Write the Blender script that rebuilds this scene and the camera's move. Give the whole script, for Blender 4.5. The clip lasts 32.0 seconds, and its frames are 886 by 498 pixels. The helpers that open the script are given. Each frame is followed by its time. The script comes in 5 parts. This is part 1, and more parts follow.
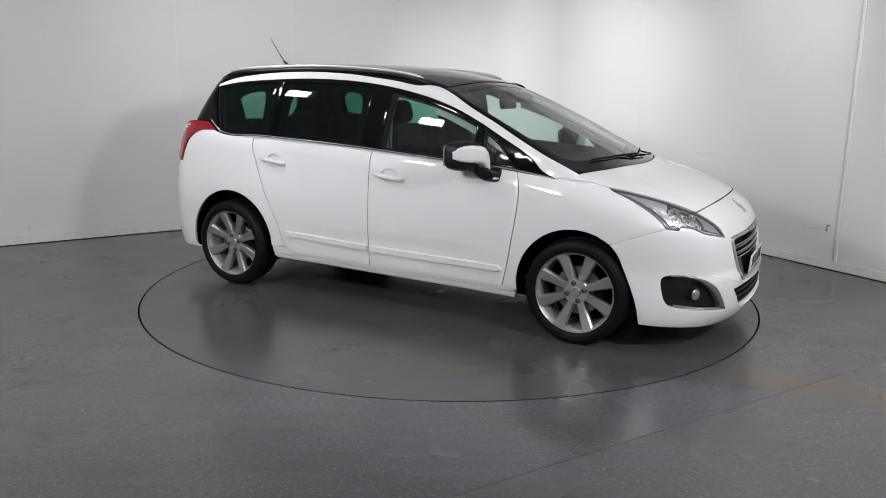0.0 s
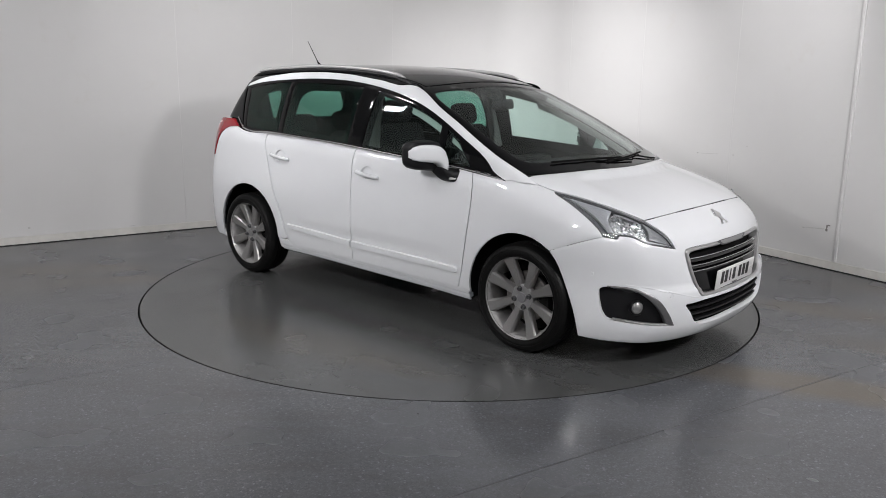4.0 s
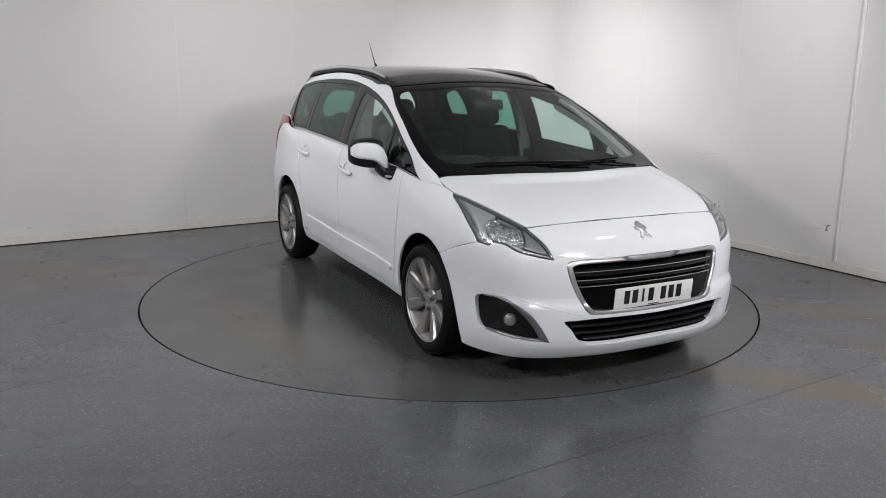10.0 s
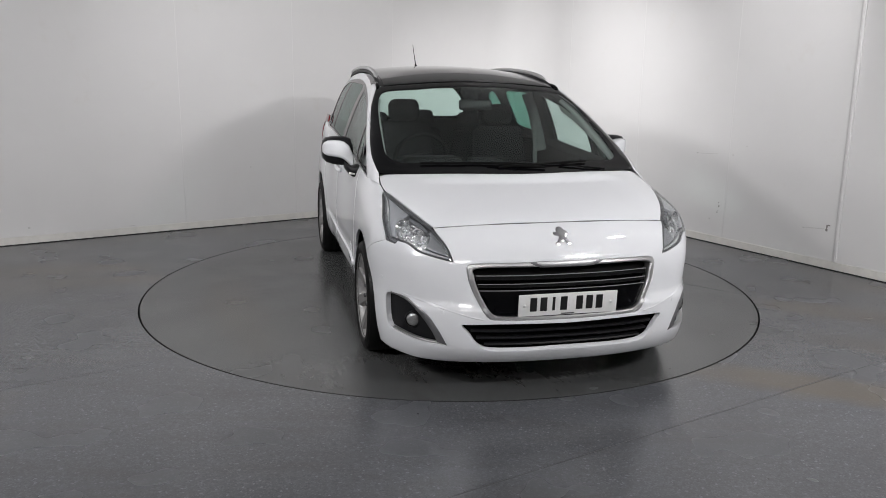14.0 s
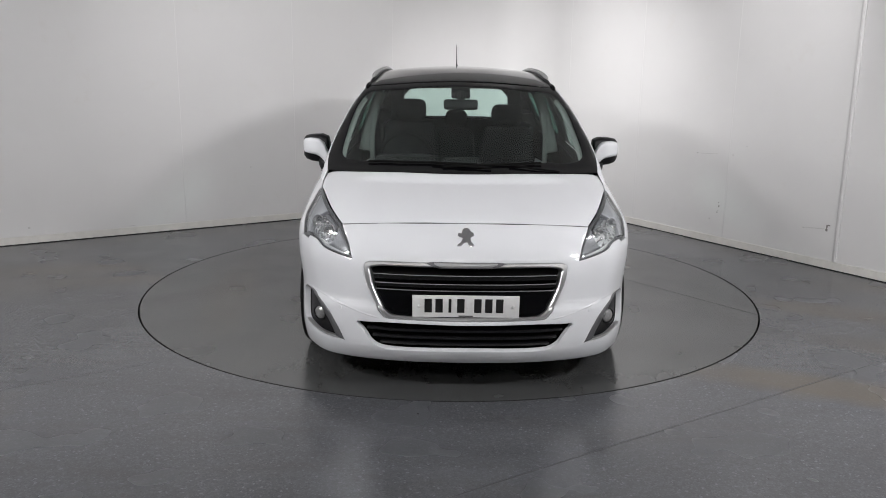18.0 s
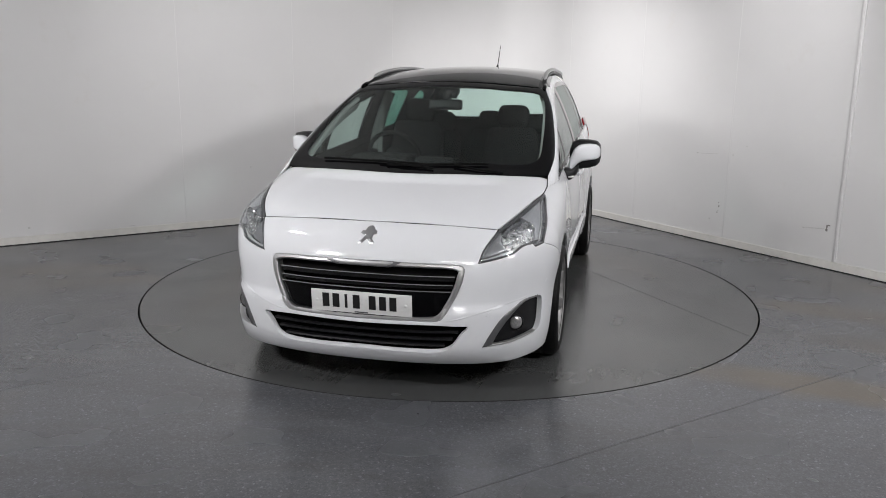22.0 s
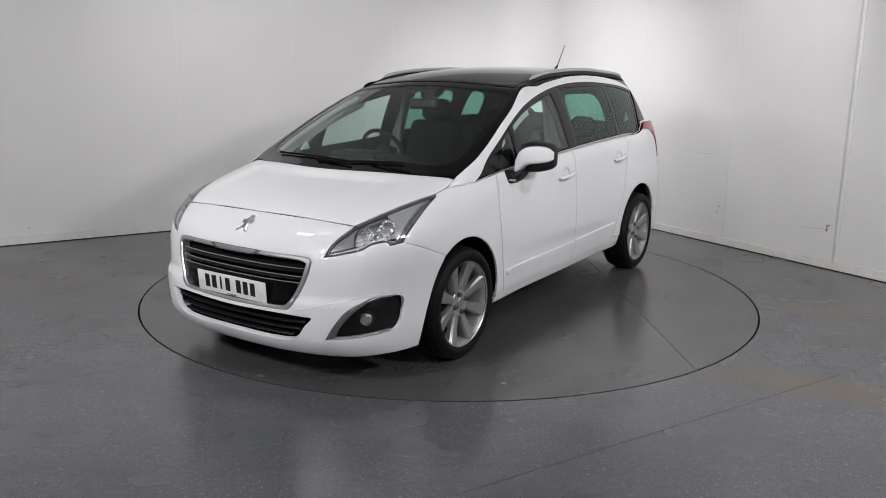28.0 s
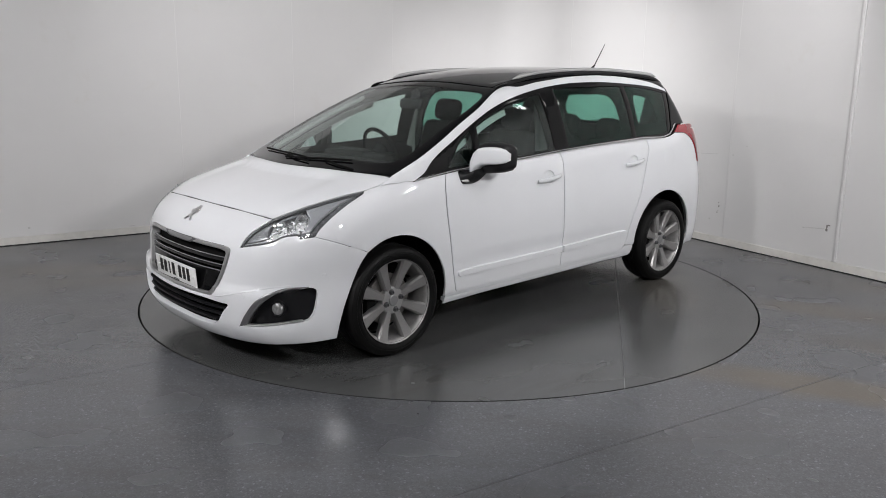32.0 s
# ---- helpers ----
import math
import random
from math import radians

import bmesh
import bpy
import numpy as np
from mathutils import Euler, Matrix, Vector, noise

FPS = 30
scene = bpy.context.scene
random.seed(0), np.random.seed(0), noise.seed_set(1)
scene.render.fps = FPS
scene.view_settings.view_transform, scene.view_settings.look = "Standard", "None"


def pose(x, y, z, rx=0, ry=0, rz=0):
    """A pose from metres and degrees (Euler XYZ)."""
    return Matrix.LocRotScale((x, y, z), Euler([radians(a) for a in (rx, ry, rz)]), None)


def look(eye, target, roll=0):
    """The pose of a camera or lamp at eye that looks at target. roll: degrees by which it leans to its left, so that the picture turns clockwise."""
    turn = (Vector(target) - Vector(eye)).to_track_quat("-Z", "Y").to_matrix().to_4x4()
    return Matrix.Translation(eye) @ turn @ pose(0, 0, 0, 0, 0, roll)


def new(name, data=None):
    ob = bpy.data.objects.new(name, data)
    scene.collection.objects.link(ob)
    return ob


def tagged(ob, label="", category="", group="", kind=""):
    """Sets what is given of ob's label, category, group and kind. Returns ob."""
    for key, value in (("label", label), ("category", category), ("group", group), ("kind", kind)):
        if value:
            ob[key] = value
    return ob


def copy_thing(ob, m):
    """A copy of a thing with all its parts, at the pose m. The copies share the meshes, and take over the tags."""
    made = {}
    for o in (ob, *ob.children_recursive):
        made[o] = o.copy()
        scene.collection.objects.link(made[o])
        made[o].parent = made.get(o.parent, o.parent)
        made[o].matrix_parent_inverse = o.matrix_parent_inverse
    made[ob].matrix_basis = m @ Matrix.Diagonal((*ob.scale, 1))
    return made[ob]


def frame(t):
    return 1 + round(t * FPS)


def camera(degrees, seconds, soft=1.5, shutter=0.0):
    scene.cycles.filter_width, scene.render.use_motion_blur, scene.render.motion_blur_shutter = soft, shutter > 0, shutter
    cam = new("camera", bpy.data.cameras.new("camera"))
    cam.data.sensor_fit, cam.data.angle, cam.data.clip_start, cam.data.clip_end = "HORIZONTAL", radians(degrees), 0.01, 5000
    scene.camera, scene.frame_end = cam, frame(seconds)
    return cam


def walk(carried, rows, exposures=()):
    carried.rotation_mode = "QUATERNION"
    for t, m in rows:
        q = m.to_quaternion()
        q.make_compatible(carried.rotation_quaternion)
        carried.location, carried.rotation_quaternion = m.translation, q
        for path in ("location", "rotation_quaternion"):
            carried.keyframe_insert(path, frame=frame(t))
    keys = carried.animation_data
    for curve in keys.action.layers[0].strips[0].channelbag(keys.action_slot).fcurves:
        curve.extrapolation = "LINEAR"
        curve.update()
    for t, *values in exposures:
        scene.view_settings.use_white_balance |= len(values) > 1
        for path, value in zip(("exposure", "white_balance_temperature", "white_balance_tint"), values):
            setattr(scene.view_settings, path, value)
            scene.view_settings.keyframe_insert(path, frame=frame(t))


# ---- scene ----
# ---- camera ----
cam = camera(58.93, 32.0, soft=0.9)
EYE = (0.0, -5.8995, 1.5728)
AIM = look(EYE, (EYE[0] - 0.0074984, EYE[1] + 0.9769107, EYE[2] - 0.2135164), 0.707)
walk(cam, [(0.0, AIM), (32.0, AIM)], exposures=[(0.0, 0.12), (32.0, 0.12)])

# ---- world and lights ----
CORNER = Vector((0.96, 4.52, 0))
ALONG_LEFT = Vector((-0.8333, -0.5528, 0)).normalized()
ALONG_RIGHT = Vector((0.5166, -0.8562, 0)).normalized()
HEIGHT = 3.0


def room(u, v, z=0.0):
    """A place in the room: metres from the corner along the two walls."""
    return CORNER + ALONG_LEFT * u + ALONG_RIGHT * v + Vector((0, 0, z))


world = bpy.data.worlds.new("world")
world.use_nodes = True
world.node_tree.nodes["Background"].inputs[0].default_value = (0.9, 0.95, 1.0, 1)
world.node_tree.nodes["Background"].inputs[1].default_value = 0.02
scene.world = world


def area_light(name, eye, target, sx, sy, watts, color=(1.0, 0.98, 0.97)):
    lamp = bpy.data.lights.new(name, "AREA")
    lamp.shape, lamp.size, lamp.size_y, lamp.energy, lamp.color = "RECTANGLE", sx, sy, watts, color
    ob = new(name, lamp)
    ob.matrix_world = look(eye, target)
    return ob


# flood lamps, all out of view: place, what they face, length, width, watts
LAMPS = [((-2.6, -.3, 2.66), (1.2, 3.9, 1.0), .28, .16, 14, 130), ((2.55, -.25, 2.66), (.6, 4.1, 1.0), .28, .16, 9, 130),
         ((.50, 1.45, 2.86), (1.45, 3.7, .45), .5, .25, 18, 105),
         ((-2.0, -1.65, 2.72), (.3, .2, .4), .24, .14, 8, 160), ((2.1, -1.7, 2.72), (-.2, .2, .4), .24, .14, 8, 160),
         ((-3.0, -4.3, 2.84), (-2.4, 1.5, .5), .72, .40, 84, 165), ((3.0, -4.3, 2.84), (2.6, 1.5, .4), .72, .40, 86, 165),
         # added soft fill above the camera, evens out the car's shadows on the walls
         ((0.0, -6.3, 2.88), (0.0, 1.5, .5), 1.2, .50, 20, 165)]
for at, aim, la, lb, lw, beam in LAMPS:
    area_light("lamp", Vector(at) + (Vector(aim) - Vector(at)).normalized() * .03, aim, la, lb, lw, (1.0, 0.985, 1.0)).data.spread = radians(beam)

# ---- materials ----


def shader(name):
    m = bpy.data.materials.new(name)
    m.use_nodes = True
    nt = m.node_tree
    return m, nt, nt.nodes["Principled BSDF"]


def link(nt, a, b):
    nt.links.new(a, b)


def noise_node(nt, scale, detail=4.0, rough=0.5, coords="Object"):
    tc, n = nt.nodes.new("ShaderNodeTexCoord"), nt.nodes.new("ShaderNodeTexNoise")
    n.inputs["Scale"].default_value, n.inputs["Detail"].default_value, n.inputs["Roughness"].default_value = scale, detail, rough
    link(nt, tc.outputs[coords], n.inputs["Vector"])
    return n


def ramp_node(nt, source, stops):
    r = nt.nodes.new("ShaderNodeValToRGB")
    while len(r.color_ramp.elements) < len(stops):
        r.color_ramp.elements.new(0.5)
    for e, (at, c) in zip(r.color_ramp.elements, stops):
        e.position, e.color = at, (*c, 1) if len(c) == 3 else c
    link(nt, source, r.inputs[0])
    return r


def plain(name, color, rough=0.5, metal=0.0, coat=0.0, vary=0.06, scale=40.0, bump=0.0, rvary=0.05, spec=0.5, sheen=0.0):
    """A surface with fine grain and broad unevenness in colour, gloss and relief."""
    m, nt, b = shader(name)
    fine, broad = noise_node(nt, scale), noise_node(nt, scale * 0.06, 3.0)
    mix = nt.nodes.new("ShaderNodeMath")
    mix.operation = "ADD"
    link(nt, fine.outputs[0], mix.inputs[0]), link(nt, broad.outputs[0], mix.inputs[1])
    lo, hi = [c * (1 - vary) for c in color], [min(1, c * (1 + vary)) for c in color]
    r = ramp_node(nt, mix.outputs[0], [(0.7, lo), (1.3, hi)])
    r.color_ramp.elements[0].position, r.color_ramp.elements[1].position = 0.35, 0.65
    half = nt.nodes.new("ShaderNodeMath")
    half.operation, half.inputs[1].default_value = "MULTIPLY", 0.5
    link(nt, mix.outputs[0], half.inputs[0]), link(nt, half.outputs[0], r.inputs[0])
    link(nt, r.outputs[0], b.inputs["Base Color"])
    mr = nt.nodes.new("ShaderNodeMapRange")
    mr.inputs["To Min"].default_value, mr.inputs["To Max"].default_value = max(0.02, rough - rvary), min(1, rough + rvary)
    mr.inputs["From Min"].default_value, mr.inputs["From Max"].default_value = 0.35, 0.65
    link(nt, half.outputs[0], mr.inputs["Value"]), link(nt, mr.outputs[0], b.inputs["Roughness"])
    b.inputs["Metallic"].default_value, b.inputs["Coat Weight"].default_value = metal, coat
    b.inputs["Coat Roughness"].default_value, b.inputs["Specular IOR Level"].default_value = 0.04, spec
    b.inputs["Sheen Weight"].default_value = sheen
    if bump:
        bn = nt.nodes.new("ShaderNodeBump")
        bn.inputs["Strength"].default_value, bn.inputs["Distance"].default_value = bump, 0.002
        link(nt, fine.outputs[0], bn.inputs["Height"]), link(nt, bn.outputs[0], b.inputs["Normal"])
    return m


def pane_material(name, tint, gloss=0.02, f0=0.05):
    """Tinted automotive glass: clear through, with a Fresnel gloss."""
    m, nt, b = shader(name)
    nt.nodes.remove(b)
    clear, shine, mix = (nt.nodes.new(k) for k in ("ShaderNodeBsdfTransparent", "ShaderNodeBsdfGlossy", "ShaderNodeMixShader"))
    facing, power, scale = nt.nodes.new("ShaderNodeLayerWeight"), nt.nodes.new("ShaderNodeMath"), nt.nodes.new("ShaderNodeMath")
    facing.inputs[0].default_value, power.operation, power.inputs[1].default_value = 0.5, "POWER", 5.0
    scale.operation, scale.inputs[1].default_value, scale.inputs[2].default_value = "MULTIPLY_ADD", 0.7, f0
    link(nt, facing.outputs["Facing"], power.inputs[0]), link(nt, power.outputs[0], scale.inputs[0])
    clear.inputs[0].default_value, shine.inputs["Roughness"].default_value = (*tint, 1), gloss
    link(nt, scale.outputs[0], mix.inputs[0]), link(nt, clear.outputs[0], mix.inputs[1]), link(nt, shine.outputs[0], mix.inputs[2])
    link(nt, mix.outputs[0], nt.nodes["Material Output"].inputs[0])
    return m


WHITE = plain("white_paint", (0.685, 0.697, 0.716), 0.45, 0, 1.0, 0.012, 6.0, 0, 0.02, 0.1)
GLOSS_BLACK = plain("gloss_black", (0.0025, 0.0025, 0.003), 0.07, 0, 0.0, 0.1, 12.0, 0, 0.02, 0.25)
GRILLE_BLACK = plain("grille_black", (0.006, 0.006, 0.0065), 0.14, 0, 0, 0.1, 12.0, 0, 0.03, 0.5)
# pale grey that stands for the highlight on the gloss black slats
SLAT_GLINT = plain("painted_slat_glint", (0.42, 0.42, 0.43), 0.2, 0.6, 1.0, 0.1, 12.0, 0, 0.03)
ROOF_BLACK = plain("roof_glass_black", (0.010, 0.010, 0.011), 0.06, 0, 0.3, 0.1, 8.0, 0, 0.03)
BLACK_PLASTIC = plain("black_plastic", (0.007, 0.007, 0.008), 0.42, 0, 0, 0.15, 220.0, 0.25, 0.06, 0.25)
DARK = plain("dark_inner_metal", (0.006, 0.006, 0.006), 0.9, 0, 0, 0.2, 30.0, 0, 0.05, 0.1)
RUBBER = plain("tyre_rubber", (0.0045, 0.0045, 0.0045), 0.5, 0, 0, 0.2, 90.0, 0.15, 0.08, 0.14)
CHROME = plain("chrome", (0.80, 0.80, 0.81), 0.24, 1.0, 0, 0.04, 20.0, 0, 0.05)
SATIN = plain("satin_aluminium", (0.50, 0.50, 0.50), 0.38, 0.85, 0, 0.05, 60.0, 0, 0.06)
ALLOY = plain("alloy_silver", (0.35, 0.345, 0.34), 0.38, 0.75, 0.1, 0.06, 80.0, 0, 0.06)
BARREL = plain("grey_rim_barrel", (0.34, 0.335, 0.33), 0.5, 0.5, 0, 0.2, 40.0)
DULL = plain("dull_satin_grey", (0.34, 0.34, 0.345), 0.42, 0.7, 0, 0.05, 60.0)
FRAME_GREY = plain("dark_satin_grey", (0.17, 0.17, 0.175), 0.36, 0.6, 0, 0.05, 60.0)
STEEL = plain("brake_steel", (0.22, 0.21, 0.20), 0.45, 0.9, 0, 0.15, 50.0)
RED = plain("tail_lamp_red", (0.24, 0.008, 0.014), 0.12, 0, 1.0, 0.08, 30.0)
RAIL = plain("rail_silver", (0.46, 0.46, 0.46), 0.4, 0.35, 0, 0.05, 60.0)
FABRIC = plain("seat_fabric", (0.008, 0.008, 0.0085), 0.95, 0, 0, 0.25, 400.0, 0.4, 0.05, 0.1, 0.0)
TRIM = plain("cabin_trim", (0.007, 0.007, 0.0075), 0.7, 0, 0, 0.12, 200.0, 0.3, 0.05, 0.3)
LAMP_MID = plain("lamp_light_grey", (0.46, 0.46, 0.49), 0.35, 0.3, 0, 0.08, 40.0)
DIMPLED = plain("dimpled_reflector", (0.58, 0.58, 0.59), 0.28, 0.8, 0, 0.06, 55.0, 1.0, 0.05)
LAMP_DARK = plain("lamp_charcoal", (0.20, 0.20, 0.215), 0.3, 0.3, 0, 0.1, 40.0)
for _n in DIMPLED.node_tree.nodes:
    if _n.type == "BUMP":
        _n.inputs["Distance"].default_value = 0.012
LAMP_WHITE = plain("fog_reflector_white", (0.36, 0.36, 0.36), 0.2, 0.6, 0, 0.3, 120.0, 1.0)
PILLAR = plain("pillar_lining", (0.40, 0.41, 0.40), 0.8, 0, 0, 0.05, 120.0, 0.2)
SCUFF = plain("dark_scuff", (0.22, 0.21, 0.20), 0.8, 0, 0, 0.3, 60.0)
FAINT = plain("faint_scuff", (0.55, 0.545, 0.535), 0.7, 0, 0, 0.2, 40.0)
LINER = plain("cabin_lining", (0.12, 0.12, 0.117), 0.85, 0, 0, 0.06, 120.0, 0.2)
PLATE = plain("plate_white", (0.72, 0.72, 0.71), 0.3, 0, 0.3, 0.02, 20.0)
INK = plain("plate_black", (0.01, 0.01, 0.01), 0.4)
AMBER = plain("indicator_clear", (0.5, 0.5, 0.48), 0.2, 0.3, 0.6, 0.1, 60.0)
REFLECTOR = plain("lamp_reflector", (0.80, 0.80, 0.81), 0.16, 0.85, 0, 0.05, 70.0, 0.3, 0.05)
LAMP_GREY = plain("lamp_silver_grey", (0.55, 0.55, 0.56), 0.35, 0.2, 0, 0.08, 40.0)
LAMP_GREY_DARK = plain("lamp_smoked_grey", (0.30, 0.30, 0.315), 0.35, 0.3, 0, 0.1, 40.0)
SMOKE = plain("lamp_housing_grey", (0.10, 0.10, 0.105), 0.35, 0.3, 0, 0.1, 40.0)
WS_GLASS = pane_material("windscreen_glass", (0.94, 0.99, 0.972))
SIDE_GLASS = pane_material("side_glass", (0.89, 0.978, 0.95))
REAR_GLASS = pane_material("rear_side_glass", (0.44, 0.67, 0.60))
LENS = pane_material("clear_lens", (0.96, 0.97, 0.97))


def wall_material():
    m, nt, b = shader("painted_wall_panels")
    broad, fine, dirt = noise_node(nt, 0.7, 4), noise_node(nt, 60, 3), noise_node(nt, 3.0, 6, 0.65)
    c = ramp_node(nt, broad.outputs[0], [(0.3, (0.63, 0.625, 0.62)), (0.7, (0.68, 0.675, 0.67))])
    scuff = ramp_node(nt, dirt.outputs[0], [(0.62, (0, 0, 0)), (0.78, (0.5, 0.5, 0.5))])
    mix = nt.nodes.new("ShaderNodeMixRGB")
    mix.inputs[2].default_value = (0.60, 0.58, 0.55, 1)
    link(nt, scuff.outputs[0], mix.inputs[0]), link(nt, c.outputs[0], mix.inputs[1]), link(nt, mix.outputs[0], b.inputs["Base Color"])
    b.inputs["Roughness"].default_value = 0.55
    bn = nt.nodes.new("ShaderNodeBump")
    bn.inputs["Strength"].default_value, bn.inputs["Distance"].default_value = 0.08, 0.001
    link(nt, fine.outputs[0], bn.inputs["Height"]), link(nt, bn.outputs[0], b.inputs["Normal"])
    return m


def mixed(nt, fac, a, b):
    """Node mix of colour a (a socket) towards a plain colour b by fac."""
    m = nt.nodes.new("ShaderNodeMixRGB")
    m.inputs[2].default_value = (*b, 1)
    link(nt, fac, m.inputs[0]), link(nt, a, m.inputs[1])
    return m.outputs[0]


def streak(nt, at, along, wide, length, strength):
    """A soft worn track on the floor: a long blurred band with a broken edge."""
    tc, mp = nt.nodes.new("ShaderNodeTexCoord"), nt.nodes.new("ShaderNodeMapping")
    mp.vector_type = "TEXTURE"
    mp.inputs["Location"].default_value, mp.inputs["Rotation"].default_value = (*at, 0), (0, 0, radians(along))
    mp.inputs["Scale"].default_value = (length, wide, 1)
    link(nt, tc.outputs["Object"], mp.inputs[0])
    rag = noise_node(nt, 2.2, 5, 0.6)
    add = nt.nodes.new("ShaderNodeVectorMath")
    add.operation = "MULTIPLY_ADD"
    add.inputs[1].default_value = (0.9, 0.9, 0)
    link(nt, rag.outputs["Color"], add.inputs[0]), link(nt, mp.outputs[0], add.inputs[2])
    sub = nt.nodes.new("ShaderNodeVectorMath")
    sub.operation, sub.inputs[1].default_value = "SUBTRACT", (0.45, 0.45, 0)
    link(nt, add.outputs[0], sub.inputs[0])
    g = nt.nodes.new("ShaderNodeTexGradient")
    g.gradient_type = "SPHERICAL"
    flat = nt.nodes.new("ShaderNodeVectorMath")
    flat.operation, flat.inputs[1].default_value = "MULTIPLY", (1, 1, 0)
    link(nt, sub.outputs[0], flat.inputs[0]), link(nt, flat.outputs[0], g.inputs[0])
    return ramp_node(nt, g.outputs[0], [(0.05, (0, 0, 0)), (0.6, (strength, strength, strength))]).outputs[0]


def floor_material(name, base, fleck, rough=0.28, tracks=()):
    """Sheet vinyl with fine pale and dark flecks, rubbed and stained in places."""
    m, nt, b = shader(name)
    tc = nt.nodes.new("ShaderNodeTexCoord")
    broad, mid, grain = noise_node(nt, 0.55, 5, 0.55), noise_node(nt, 2.4, 2, 0.4), noise_node(nt, 40, 3, 0.6)
    col = ramp_node(nt, broad.outputs[0], [(0.3, [c * 0.88 for c in base]), (0.7, [c * 1.10 for c in base])]).outputs[0]
    col = mixed(nt, ramp_node(nt, grain.outputs[0], [(0.45, (0, 0, 0)), (0.75, (0.5 * fleck,) * 3)]).outputs[0], col, [c * 1.7 for c in base])
    for scale, lo, hi, tone, power in ((155, 0.72, 0.96, 1.65, 0.7), (165, 0.78, 0.95, 0.62, 0.6), (110, 0.968, 0.985, 2.3, 0.7)):
        vor = nt.nodes.new("ShaderNodeTexVoronoi")
        vor.inputs["Scale"].default_value = scale
        link(nt, tc.outputs["Object"], vor.inputs["Vector"])
        sep = nt.nodes.new("ShaderNodeSeparateColor")
        link(nt, vor.outputs["Color"], sep.inputs[0])
        col = mixed(nt, ramp_node(nt, sep.outputs[0], [(lo, (0, 0, 0)), (hi, (power * fleck,) * 3)]).outputs[0], col, [c * tone for c in base])
    for turn, stretch, at, lo, hi, power, tone in ((-18, (0.9, 3.4), (3, 1), 0.50, 0.72, 0.45, (0.74, 0.69, 0.62)), (14, (2.2, 6.0), (7, 4), 0.55, 0.74, 0.30, (0.62, 0.58, 0.53)), (60, (1.2, 4.5), (1, 8), 0.54, 0.78, 0.24, (1.35, 1.36, 1.38))):
        mp = nt.nodes.new("ShaderNodeMapping")
        mp.inputs["Location"].default_value, mp.inputs["Rotation"].default_value, mp.inputs["Scale"].default_value = (*at, 0), (0, 0, radians(turn)), (*stretch, 1)
        link(nt, tc.outputs["Object"], mp.inputs[0])
        smear = nt.nodes.new("ShaderNodeTexNoise")
        smear.inputs["Scale"].default_value, smear.inputs["Detail"].default_value, smear.inputs["Roughness"].default_value, smear.inputs["Distortion"].default_value = 1.0, 6.0, 0.62, 0.5
        link(nt, mp.outputs[0], smear.inputs["Vector"])
        col = mixed(nt, ramp_node(nt, smear.outputs[0], [(lo, (0, 0, 0)), (hi, (power,) * 3)]).outputs[0], col, [b_ * t_ for b_, t_ in zip(base, tone)])
    for at, along, wide, length, strength in tracks:
        col = mixed(nt, streak(nt, at, along, wide, length, strength), col, (0.115, 0.092, 0.062))
    link(nt, col, b.inputs["Base Color"])
    mr = nt.nodes.new("ShaderNodeMapRange")
    mr.inputs["From Min"].default_value, mr.inputs["From Max"].default_value = 0.3, 0.7
    mr.inputs["To Min"].default_value, mr.inputs["To Max"].default_value = rough - 0.03, rough + 0.05
    link(nt, mid.outputs[0], mr.inputs["Value"]), link(nt, mr.outputs[0], b.inputs["Roughness"])
    b.inputs["Specular IOR Level"].default_value = 0.75
    return m


WALL = wall_material()
DIM = plain("backing_paint", (0.62, 0.62, 0.62), 0.8, 0, 0, 0.05, 5.0)
CEILING = plain("ceiling_paint", (0.58, 0.58, 0.58), 0.8, 0, 0, 0.05, 5.0)
FLOOR = floor_material("vinyl_floor", (0.081, 0.084, 0.091), 0.68, 0.24, [((2.0, -2.0), -22, 0.26, 1.0, 0.62), ((3.0, -1.5), -24, 0.26, 0.9, 0.4), ((2.75, -0.62), -24, 0.22, 0.9, 0.6), ((3.3, 0.05), -20, 0.2, 0.8, 0.4), ((-3.2, 0.3), 10, 0.20, 1.0, 0.75), ((-2.5, 0.0), 14, 0.16, 0.8, 0.7), ((-3.6, -0.4), 30, 0.5, 1.2, 0.35), ((-2.4, -3.0), 80, 0.4, 0.9, 0.4)])
DISC = floor_material("turntable_vinyl", (0.071, 0.073, 0.073), 0.06, 0.228, [((0.3, -1.6), 8, 0.25, 1.2, 0.25), ((-1.2, 1.2), 40, 0.3, 1.0, 0.25)])
SKIRT = plain("skirting_paint", (0.66, 0.645, 0.61), 0.5, 0, 0, 0.09, 12.0, 0.1)
SEAM = plain("joint_filler", (0.02, 0.02, 0.02), 0.8, 0, 0, 0.1, 30.0, 0, 0.05, 0.2)
WELD = plain("vinyl_weld", (0.066, 0.066, 0.068), 0.5)
STRIP = plain("wall_joint_strip", (0.70, 0.695, 0.69), 0.4, 0, 0, 0.03, 30.0)
GLOW = bpy.data.materials.new("lamp_diffuser")
GLOW.use_nodes = True
GLOW.node_tree.nodes["Principled BSDF"].inputs["Emission Color"].default_value = (1, 0.98, 0.96, 1)
GLOW.node_tree.nodes["Principled BSDF"].inputs["Emission Strength"].default_value = 9.0

# ---- mesh helpers ----


